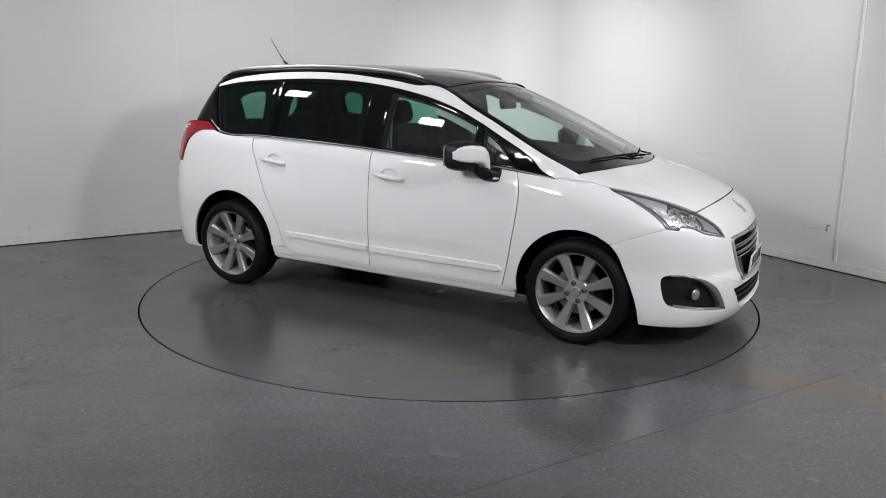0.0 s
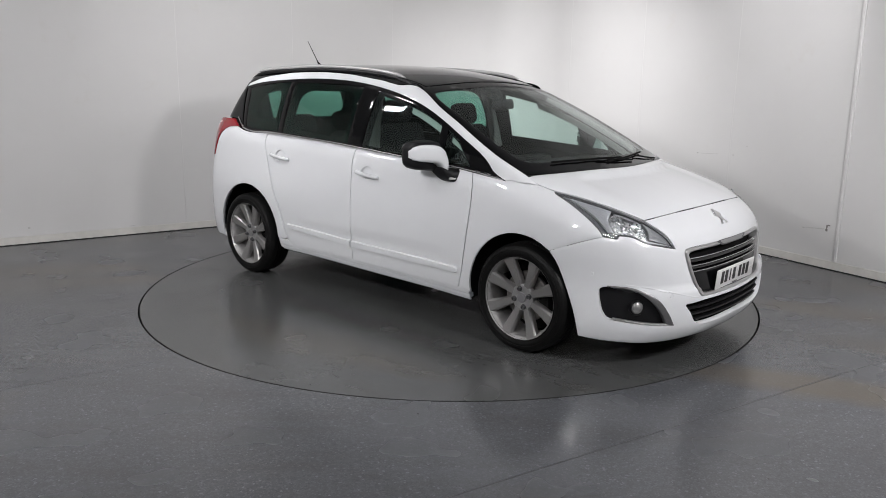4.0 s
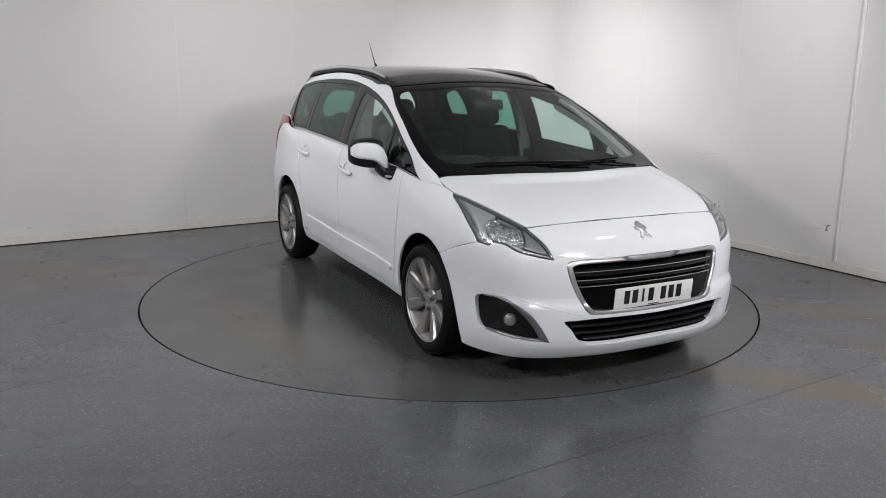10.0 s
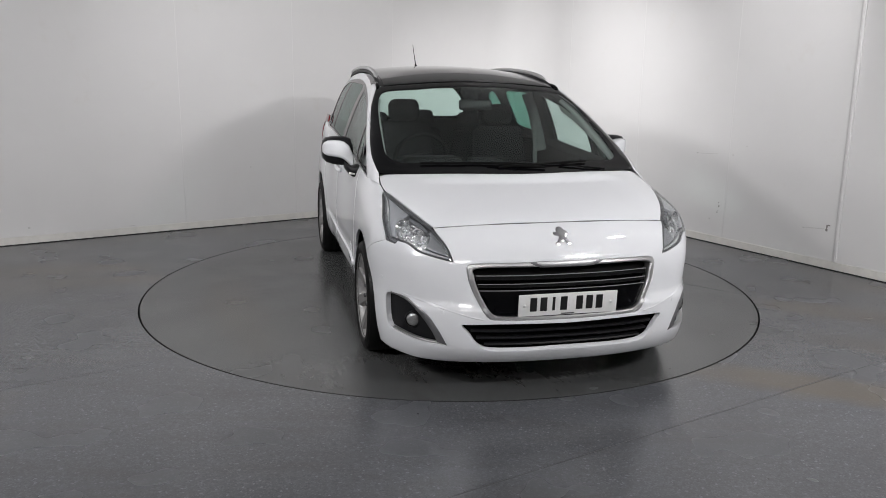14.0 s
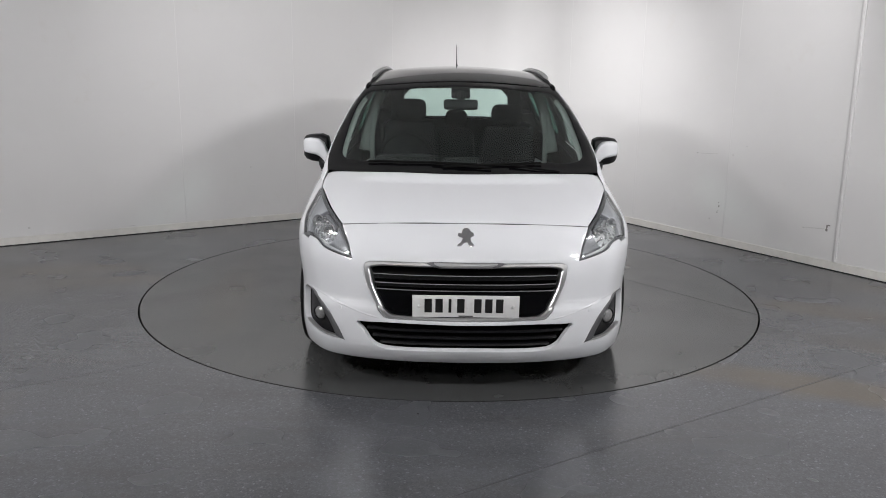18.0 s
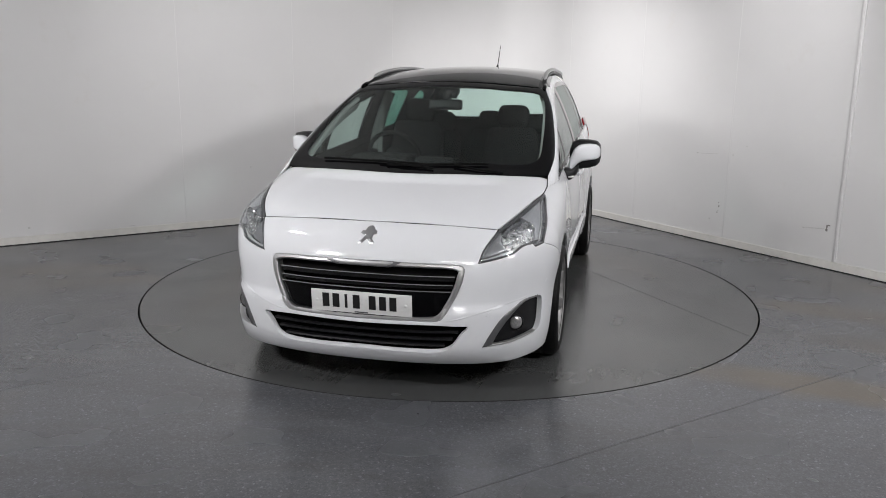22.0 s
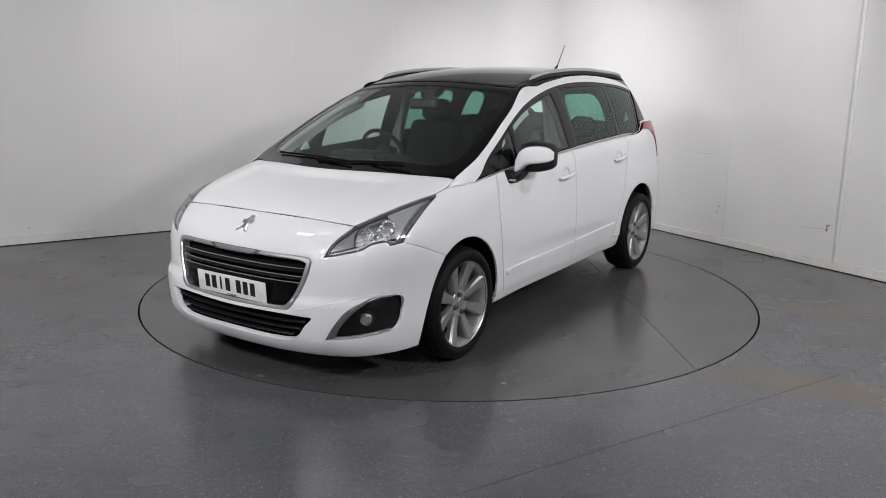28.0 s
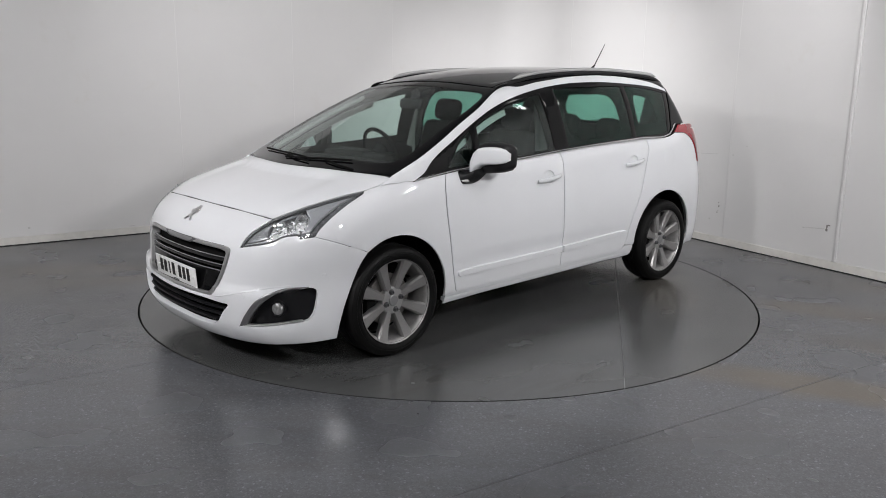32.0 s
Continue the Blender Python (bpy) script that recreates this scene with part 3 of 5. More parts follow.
def skin(pts, f, kind, holes=(), gap=0.0009, depth=0.014, lift=0.0, res=0.03, edge=0.0012, back=False, step=None, ring=0.0):
    """A panel cut to an outline from the body surface f: its vertices and faces, with turned-in rims."""
    step = step or res * 0.6
    rim = [shrink(outline(pts, kind, step), gap)] + [shrink(outline(h, kind, step), -gap) for h in holes]
    if ring:
        rim.append(shrink(rim[0], ring))
    loops, start = [], 0
    for r in rim:
        loops.append(list(range(start, start + len(r))))
        start += len(r)
    allrim = np.concatenate(rim)
    lo, hi = rim[0].min(0), rim[0].max(0)
    gx, gy = np.meshgrid(np.arange(lo[0], hi[0], res), np.arange(lo[1], hi[1], res))
    grid = np.stack([gx.ravel() + np.where(np.arange(gx.size) // gx.shape[1] % 2, res / 2, 0), gy.ravel()], 1)
    inset = [shrink(rim[0], 0.005)] + [shrink(r, -0.005) for r in rim[1:]]
    ins = np.concatenate(inset)

    def inside(p):
        ok = within(rim[0], p)
        for h in rim[1:]:
            ok &= ~within(h, p)
        return ok

    def far(p, lim):
        keep = np.ones(len(p), bool)
        for i in range(0, len(p), 400):
            d = np.linalg.norm(p[i:i + 400, None] - allrim[None], axis=2).min(1)
            keep[i:i + 400] = d > lim
        return keep

    ins = ins[inside(ins)]
    ins = ins[far(ins, 0.0035)]
    grid = grid[inside(grid)]
    if len(grid):
        grid = grid[far(grid, res * 0.45)]
    q = np.concatenate([allrim, ins, grid])
    edges = [(lp[i], lp[(i + 1) % len(lp)]) for lp in loops for i in range(len(lp))]
    vs, _, fs, *_ = delaunay_2d_cdt([Vector(v) for v in q], edges, [], 0, 1e-7, True)
    q2 = np.array([tuple(v) for v in vs])
    tri = np.array([t for t in fs if len(t) == 3])
    tri = tri[inside(q2[tri].mean(1))]
    o, d = rays_of(kind, q2)
    p, ok = meet(f, o, d, 2.4, 80)
    n = slopes(f, p)
    used = np.zeros(len(q2), bool)
    used[tri.ravel()] = True
    tri = tri[ok[tri].all(1)]
    face_n = np.cross(p[tri[:, 1]] - p[tri[:, 0]], p[tri[:, 2]] - p[tri[:, 0]])
    flip = (face_n * n[tri].mean(1)).sum(1) < 0
    tri[flip] = tri[flip][:, ::-1]
    ecount = {}
    for a, b, c in tri.tolist():
        for e in ((a, b), (b, c), (c, a)):
            ecount[e] = 1
    border = [e for e in ecount if (e[1], e[0]) not in ecount]
    bset = sorted({i for e in border for i in e})
    top = p + n * lift
    top[bset] -= n[bset] * edge
    nv = len(top)
    verts, faces = [top], tri.tolist()
    if back:
        verts.append(p + n * (lift - depth))
        faces += [(a, b, b + nv, a + nv) for a, b in [(e[1], e[0]) for e in border]]
        faces += [(c + nv, b + nv, a + nv) for a, b, c in tri.tolist()]
    else:
        low = {i: nv + k for k, i in enumerate(bset)}
        verts.append(p[bset] + n[bset] * (lift - depth))
        faces += [(e[1], e[0], low[e[0]], low[e[1]]) for e in border]
    v = np.concatenate(verts)
    keep = np.zeros(len(v), bool)
    for t in faces:
        keep[list(t)] = True
    new_index = np.cumsum(keep) - 1
    return v[keep], [tuple(int(new_index[i]) for i in t) for t in faces]


def panel(name, pts, f, kind, mat, parent, label="", mirror=True, angle=40, **kw):
    """One panel, or the pair of a side panel and its mirror image. Returns the left and the right object."""
    v, fs = skin(pts, f, kind, **kw)
    made = []
    for s in ((1, -1) if mirror else (1,)):
        w = v * np.array([1, s, 1])
        g = fs if s == 1 else [t[::-1] for t in fs]
        par = parent if not isinstance(parent, (list, tuple)) else parent[0 if s == 1 else 1]
        made.append(part(name, from_faces(name, w, g, mat, angle=angle), None, par, label))
    return made if mirror else made[0]


def both(pts):
    """A half outline given from the middle outwards, closed by its mirror image."""
    other = [(p[0], -p[1], *p[2:]) for p in pts[::-1] if abs(p[1]) > 1e-6]
    return list(pts) + other


def arc(cx, cz, r, a0, a1, n=14, y=0.9):
    return [(cx + r * math.cos(radians(a0 + (a1 - a0) * i / n)), y, cz + r * math.sin(radians(a0 + (a1 - a0) * i / n))) for i in range(n + 1)]


# ---- the car ----
car = tagged(new("car"), "white seven-seat people carrier with black glass roof and alloy wheels", "car")

BELT = [(-1.545, .8, 1.166), (-1.43, .8, 1.146), (-1.2, .8, 1.147), (-.961, .8, 1.143), (-.55, .8, 1.127), (-.126, .8, 1.105), (.503, .85, 1.063), (.959, .85, 1.028), (1.205, .84, .994)]
belt_z = tab([p[0] for p in BELT], [p[2] for p in BELT])
TOPS = [(-1.668, 1.486), (-1.476, 1.519), (-1.128, 1.544), (-.771, 1.556), (-.467, 1.549), (-.246, 1.532), (-.029, 1.504), (.206, 1.459), (.432, 1.396), (.640, 1.312), (.850, 1.208), (1.062, 1.085), (1.205, .994)]
top_z = tab([p[0] for p in TOPS], [p[1] for p in TOPS])


def sy(x, z):
    return (x, .85, z)


def along(fn, x0, x1, n, dz=0.0):
    return [(x0 + (x1 - x0) * i / n, .85, float(fn(x0 + (x1 - x0) * i / n)) + dz) for i in range(n + 1)]


def corners(pts, *at):
    return [(*p, 1) if i in [a % len(pts) for a in at] else p for i, p in enumerate(pts)]


def on(kind, f, *pts):
    """The points of the body surface that a projection gives."""
    o, d = rays_of(kind, np.array([flat_of(kind, p[:3]) for p in pts]))
    q, _ = meet(f, o, d, 2.4, 80)
    return [tuple(float(c) for c in v) for v in q]


# panels of the flanks
door_top_f = along(belt_z, -.112, .955, 6, -.012)
front_door_pts = corners(door_top_f + [sy(.98, .932), sy(.977, .795), sy(.953, .618), sy(.923, .434), sy(.893, .315), sy(.870, .286), sy(.5, .288), sy(-.112, .294)], 0, 6, -1)
def oval(cx, cz, rx, rz, n=12):
    return [(cx + rx * math.cos(2 * math.pi * i / n), .85, cz + rz * math.sin(2 * math.pi * i / n)) for i in range(n)]


CUP_F, CUP_R = oval(.045, .936, .058, .042), oval(-.955, .978, .056, .040)
front_doors = panel("front_door", front_door_pts, lower, "side", WHITE, car, "white front door with body-colour handle", holes=[CUP_F])
door_top_r = along(belt_z, -1.172, -.116, 6, -.012)
rear_door_pts = corners(door_top_r + [sy(-.116, .294), sy(-.74, .304), sy(-.80, .312), sy(-.845, .345), sy(-.869, .39), sy(-.911, .521), sy(-1.010, .721), sy(-1.117, .960), sy(-1.155, 1.05)], 0, 6, 7)
rear_doors = panel("rear_door", rear_door_pts, lower, "side", WHITE, car, "white rear passenger door with body-colour handle", holes=[CUP_R])
sill_pts = corners([sy(-.966, .341), sy(-.872, .343), sy(-.846, .332), sy(-.80, .317), sy(-.12, .308), sy(.87, .300), sy(.90, .303), sy(.976, .301), sy(.974, .266), sy(-.12, .274), sy(-.962, .292)], 0, 7, 8, 10)
sills = panel("sill", sill_pts, lower, "side", WHITE, car, "white sill below the doors", lift=-.004, depth=.02)
lip_pts = corners([sy(-.962, .288), sy(-.12, .270), sy(.974, .262), sy(.972, .236), sy(-.12, .246), sy(-.958, .266)], 0, 2, 3, 5)
panel("sill_lip", lip_pts, lower, "side", WHITE, sills, "white lower lip of the sill", lift=-.010, depth=.03, gap=0)
# black strip set back below the lip, for the dark gap and underside
rail_pts = corners([sy(-.92, .275), sy(.97, .255), sy(.965, .214), sy(-.92, .236)], 0, 1, 2, 3)
panel("sill_under_strip", rail_pts, lower, "side", DARK, sills, "black strip set back under the sill", lift=-.032, depth=.02, gap=0, res=.04)
fender_pts = [(*sy(.959, 1.016), 1), (*sy(1.205, .990), 1), sy(1.25, .998), sy(1.335, .991), sy(1.423, .980), (*sy(1.521, .958), 1), sy(1.54, .945), sy(1.65, .903), sy(1.771, .845), sy(1.846, .790), (*sy(1.875, .754), 1), sy(1.76, .714), (*sy(1.575, .641), 1)]
fender_pts += arc(1.362, .330, .376, 56, 187, 12) + [(*sy(.992, .285), 1), (*sy(.897, .287), 1), sy(.898, .315), sy(.928, .434), sy(.958, .618), sy(.982, .795), sy(.985, .932)]
fenders = panel("front_wing", fender_pts, lower, "side", WHITE, car, "white front wing round the wheel arch")
quarter_pts = [(*sy(-1.177, 1.135), 1)] + along(belt_z, -1.25, -1.50, 4, -.012) + [(*sy(-1.575, 1.166), 1), sy(-1.70, 1.155), sy(-1.80, 1.10), sy(-1.86, 1.0), (*sy(-1.885, .92), 1), (*sy(-1.99, .90), 1), sy(-2.0, .6), sy(-1.98, .35), (*sy(-1.93, .25), 1), (*sy(-1.655, .25), 1)]
quarter_pts += arc(-1.36, .338, .390, 191, 1, 16) + [(*sy(-.935, .345), 1), (*sy(-.864, .350), 1), sy(-.858, .362), sy(-.874, .39), sy(-.916, .521), sy(-1.015, .721), sy(-1.122, .960), sy(-1.160, 1.05)]
quarters = panel("rear_quarter", quarter_pts, lower, "side", WHITE, car, "white rear quarter panel round the wheel arch")

# nose
HL_TOP = [(1.521, .819, .959, 1), (1.61, .788, .945), (1.73, .749, .920), (1.845, .712, .889), (1.94, .672, .856)]
HL_NOSE = [(2.0, .637, .830, 1), (2.08, .605, .781), (2.122, .584, .742), (2.155, .566, .686, 1), (2.111, .659, .706), (2.063, .729, .725), (2.01, .770, .754), (1.955, .811, .762, 1), (1.944, .824, .744, 1), (1.875, .860, .754, 1)]
HL = HL_TOP + HL_NOSE + [(1.846, .865, .790), (1.771, .870, .845), (1.65, .857, .903), (1.54, .837, .945)]
GRILLE = [(2.223, 0, .685), (2.215, .219, .684), (2.185, .440, .682), (2.173, .497, .672), (2.183, .503, .635), (2.201, .485, .561), (2.228, .442, .468), (2.242, .400, .413), (2.255, .350, .405), (2.263, .286, .404), (2.277, 0, .401)]
LOWER_GRILLE = [(2.278, 0, .381), (2.264, .286, .385), (2.22, .50, .384), (2.213, .533, .379), (2.226, .499, .340), (2.240, .456, .278), (2.253, .399, .251), (2.275, .229, .246), (2.285, 0, .250)]
FOG = [(1.872, .859, .452), (1.888, .853, .476), (1.94, .834, .483), (2.04, .778, .478), (2.13, .695, .425), (2.17, .645, .35), (2.195, .606, .274, 1), (2.09, .755, .286), (1.93, .840, .304), (1.895, .852, .335), (1.878, .857, .39)]
HOOD_FRONT = [(2.052, 0, .85), (2.043, .355, .846), (2.018, .53, .838), (2.0, .637, .830)]


def mirrored(pts):
    return [(p[0], -p[1], *p[2:]) for p in pts]


half = HOOD_FRONT[:3] + HL_NOSE + [(1.76, .90, .714), (1.575, .915, .641, 1), (1.62, .9, .575), (1.68, .9, .46), (1.72, .88, .33), (1.742, .85, .178, 1), (1.95, .80, .172), (2.10, .70, .172), (2.19, .45, .172), (2.235, 0, .171)]
bumper = panel("front_bumper", both(half), lower, "nose", WHITE, car, "white front bumper with bonnet nose", mirror=False, holes=[both(GRILLE), both(LOWER_GRILLE), FOG, mirrored(FOG)], depth=.03, res=.022)
hood_front = on("nose", lower, *HOOD_FRONT[:3], HL_NOSE[0])
hood_side = on("nose", lower, *HL_TOP[:0:-1]) + on("side", lower, (1.521, .8, .958), (1.423, .8, .980))
HOOD_REAR = [(1.314, .803, 1), (1.43, .56), (1.505, .26), (1.528, 0)]
hood_pts = corners([(p[0], p[1], 1.0) for p in hood_front + hood_side], 3, -1) + [(a[0], a[1], 1.0, *a[2:]) for a in HOOD_REAR]
panel("bonnet", both(hood_pts), lower, "top", WHITE, car, "white bonnet with a dark shut line", mirror=False, res=.03, gap=.0046)

# dark strip behind the bonnet's front gap, so the shut line reads as shaded
gap_strip = [(p[0], p[1], p[2] - .007) for p in HOOD_FRONT] + [(p[0] - .02, p[1], p[2] + .007) for p in HOOD_FRONT[::-1]]
gap_strip = [(*p, 1) if i in (3, 4) else p for i, p in enumerate(gap_strip)]
panel("bonnet_gap_shade", both(gap_strip), lower, "nose", DARK, car, "dark strip standing for the shade in the bonnet gap", mirror=False, lift=-.0045, depth=.003, edge=0, gap=0, res=.012)

# glasshouse
ws_half = [(1.523, 0, 1), (1.50, .26, 1), (1.425, .56, 1), (1.312, .802, 1, 1), (1.245, .820, 1), (1.122, .828, 1), (.948, .811, 1), (.770, .781, 1), (.567, .744, 1), (.325, .672, 1, 1), (.358, .45, 1), (.366, .219, 1), (.368, 0, 1)]
ws_hole = [(1.40, 0, 1), (1.37, .26, 1), (1.32, .50, 1), (1.285, .62, 1), (1.235, .700, 1), (1.15, .735, 1), (.95, .728, 1), (.77, .714, 1), (.60, .692, 1), (.475, .657, 1), (.432, .600, 1), (.458, .40, 1), (.453, .2, 1), (.45, 0, 1)]
panel("windscreen_surround", both(ws_half), whole, "top", GLOSS_BLACK, car, "black band round the windscreen", mirror=False, holes=[both(ws_hole)], gap=.001, edge=.001, depth=.006, lift=-.004)
windscreen = panel("windscreen", both(ws_hole), upper, "top", WS_GLASS, car, "greenish raked windscreen glass", mirror=False, gap=.0, edge=.0, depth=.005, back=True, lift=-.005)
roof_half = [(.362, 0, 1), (.360, .219, 1), (.352, .45, 1), (.33, .612, 1), (.12, .60, 1), (-.6, .575, 1), (-1.2, .565, 1), (-1.62, .56, 1), (-1.78, .50, 1), (-1.80, 0, 1)]
panel("glass_roof", both(corners(roof_half, 3, 7)), upper, "top", ROOF_BLACK, car, "glossy black panoramic glass roof", mirror=False, res=.05, depth=.01)


def top_edge(x, y):
    """The body point above a place of the plan."""
    p, _ = meet(upper, np.array([[x, y, 1.95]]), np.array([[0, 0, -1.0]]), 2.4, 80)
    return float(p[0, 2])


band_side = on("side", upper, (-1.664, .6, 1.503), (-1.495, .6, 1.552), (-1.328, .6, 1.575), (-1.062, .6, 1.597), (-.749, .6, 1.603), (-.440, .6, 1.590), (-.239, .6, 1.570), (-.046, .6, 1.549), (.15, .6, 1.520))
band_up = band_side + [(.325, .664, 1), (.572, .734, 1), (.774, .771, 1), (.952, .801, 1), (1.124, .818, 1), (1.243, .812, 1), (1.314, .803, 1, 1)]
band_up += [(p[0], p[1], 1, *([1] if i == 0 else [])) for i, p in enumerate(on("side", whole, (1.423, .8, .980), (1.335, .8, .991), (1.25, .8, .998)))]
band_lo = on("side", whole, (1.208, .85, .992)) + on("side", upper, *[(x, .8, z) for x, z in TOPS[-2::-1]])
pillars = panel("roof_pillar", corners(band_up, 0) + corners(band_lo, 0, -1), whole, "top", WHITE, car, "white roof arch and windscreen pillar", gap=.0, depth=.004, res=.016)


def window(name, pts, mat, label, parent=car, **kw):
    return panel(name, pts, upper, "side", mat, parent, label, lift=-.006, gap=.001, edge=.001, depth=.004, back=True, res=.04, **kw)


def between(x0, x1, n=5, lo=.008, hi=.010, lean0=0.0, lean1=0.0):
    """A window outline between belt and roof line; lean shifts its upper corners."""
    a = [(x0 + (x1 - x0) * i / n) for i in range(n + 1)]
    b = [(x0 + lean0 + (x1 + lean1 - x0 - lean0) * i / n) for i in range(n + 1)]
    return corners([sy(x, float(belt_z(x)) + lo) for x in a] + [sy(x, float(top_z(x)) - hi) for x in b[::-1]], 0, n, n + 1, 2 * n + 1)


front_glass = between(-.055, .655, 6, .006, .030, .015, -.02)
window("front_side_window", front_glass, SIDE_GLASS, "lightly tinted front door glass")
tri_glass = corners([sy(.70, 1.062), sy(.935, 1.045), sy(.80, 1.205), sy(.70, 1.262)], 0, 1, 2, 3)
window("quarter_light", tri_glass, SIDE_GLASS, "small three-cornered front window")
rear_glass = between(-.975, -.205, 6, .006, .026, -.03, .0)
window("rear_side_window", rear_glass, REAR_GLASS, "green tinted rear door glass")
cargo_glass = corners([sy(-1.50, 1.176), sy(-1.40, 1.162), sy(-1.03, 1.156), sy(-1.065, 1.530), sy(-1.30, 1.516), sy(-1.60, 1.476)], 0, 2, 3, 5)
window("cargo_side_window", cargo_glass, REAR_GLASS, "green tinted fixed window beside the load space")
frame_pts = [(*p, 1) if i in (0, 8) else p for i, p in enumerate(BELT)] + [(*sy(*p), 1) if i == 11 else sy(*p) for i, p in enumerate([(x, z + .010) for x, z in TOPS[::-1][1:]])]
frame_pts[-1] = (*sy(-1.668, 1.492), 1)
panel("window_surround", frame_pts, upper, "side", GLOSS_BLACK, car, "gloss black pillars and window frames", holes=[front_glass, tri_glass, rear_glass, cargo_glass], gap=.001, edge=.001, depth=.012, lift=-.005, res=.035)
strip_pts = corners(along(belt_z, -1.53, 1.19, 20, -.001) + along(belt_z, 1.19, -1.53, 20, -.010), 0, 20, 21, 41)
panel("window_trim", strip_pts, upper, "side", CHROME, car, "thin chrome strip below the windows", gap=0, lift=.008, depth=.012, edge=.003, res=.03)

rise_pts = [(*sy(-1.52, 1.158), 1), sy(-1.56, 1.174), (*sy(-1.645, 1.232), 1), (*sy(-1.636, 1.238), 1), sy(-1.556, 1.184), (*sy(-1.52, 1.167), 1)]
panel("window_trim_end", rise_pts, upper, "side", CHROME, car, "chrome strip rising to the tail lamp", gap=0, lift=.008, depth=.012, edge=.002, res=.012)

# tail
TAIL = [(-1.56, .8, 1.168, 1), (-1.645, .8, 1.222, 1), (-1.85, .72, 1.222), (-1.950, .72, 1.15), (-1.985, .74, 1.05), (-1.99, .76, .93, 1), (-1.895, .8, .915, 1), (-1.87, .8, 1.0), (-1.81, .8, 1.095), (-1.705, .8, 1.152)]
panel("tail_lamp", TAIL, lower, "side", RED, car, "red wrap-round tail lamp", lift=.006)
for x, z in ((-1.815, 1.196), (-1.850, 1.174), (-1.875, 1.150), (-1.893, 1.124)):
    stripe = [(x, .8, z + .002), (x - .035, .78, z + .001), (x - .085, .75, z - .012), (x - .085, .75, z - .021), (x - .035, .78, z - .009), (x, .8, z - .003)]
    panel("lamp_claw", stripe, lower, "side", PLATE, car, "pale clear stripe of the tail lamp", lift=.0075, depth=.006, edge=.001, gap=0, res=.012)
rear_black = [(*sy(-1.672, 1.482), 1), (*sy(-1.549, 1.17), 1), (*sy(-1.645, 1.228), 1), sy(-1.85, 1.228), (*sy(-1.95, 1.19), 1), (*sy(-1.80, 1.52), 1), (*sy(-1.74, 1.56), 1)]
panel("tailgate_corner", rear_black, upper, "side", GLOSS_BLACK, car, "gloss black upper corner of the tailgate", gap=.001)
back_glass = both([(0, 0, 1.20), (0, .50, 1.20), (0, .57, 1.25), (0, .53, 1.42), (0, .46, 1.50), (0, 0, 1.52)])
gate_half = [(0, 0, .70, 1), (0, .60, .70, 1), (0, .66, .90), (0, .66, 1.1), (0, .66, 1.2), (0, .62, 1.40), (0, .54, 1.55, 1), (0, 0, 1.58, 1)]
panel("tailgate", both(gate_half), upper, "rear", GLOSS_BLACK, car, "black tailgate with white lower half", mirror=False, holes=[back_glass], res=.05)
panel("rear_window", back_glass, upper, "rear", SIDE_GLASS, car, "heated rear window glass", mirror=False, back=True, gap=0, edge=0, depth=.004)
gate_low = both([(0, 0, .71, 1), (0, .64, .71, 1), (0, .68, .9), (0, .70, 1.185, 1), (0, 0, 1.185, 1)])
panel("tailgate_skin", gate_low, lower, "rear", WHITE, car, "white lower tailgate", mirror=False, res=.05, lift=.004)
bump_r = both([(0, 0, .26, 1), (0, .74, .26, 1), (0, .80, .4), (0, .78, .70, 1), (0, 0, .70, 1)])
panel("rear_bumper", bump_r, lower, "rear", WHITE, car, "white rear bumper", mirror=False, res=.05, lift=.002)

panel("tail_lamp_back", [(*sy(-1.62, 1.165), 1), (*sy(-1.68, 1.195), 1), (*sy(-1.88, 1.195), 1), (*sy(-1.97, .90), 1), (*sy(-1.84, .90), 1), (*sy(-1.70, 1.12), 1)], lower, "side", DARK, car, "dark backing of the tail lamp", lift=-.03, depth=.004, edge=0)
# dark structure behind the shut lines
inner = [(*sy(-1.95, .96), 1), (*sy(-1.60, 1.13), 1), (*sy(-1.2, 1.133), 1), (*sy(-.126, 1.092), 1), (*sy(.503, 1.050), 1), (*sy(.959, 1.014), 1), (*sy(1.15, .98), 1), (*sy(1.55, .92), 1), (*sy(1.75, .80), 1), (*sy(1.66, .66), 1)] + arc(1.362, .325, .41, 52, 195, 10) + [(*sy(.95, .22), 1), (*sy(-.93, .25), 1)] + arc(-1.36, .338, .42, -12, 195, 12) + [(*sy(-1.9, .28), 1)]
panel("inner_side", inner, lower, "side", WHITE, car, "white inner body behind the doors", lift=-.0165, depth=.01, res=.04)
nose_half = [(2.0, 0, .83, 1), (2.0, .5, .82), (1.8, .70, .80, 1), (1.75, .80, .6, 1), (1.80, .80, .20, 1), (2.2, 0, .20, 1)]
panel("inner_nose", both(nose_half), lower, "nose", DARK, car, "dark crash structure behind the bumper", mirror=False, lift=-.085, depth=.01, res=.06)


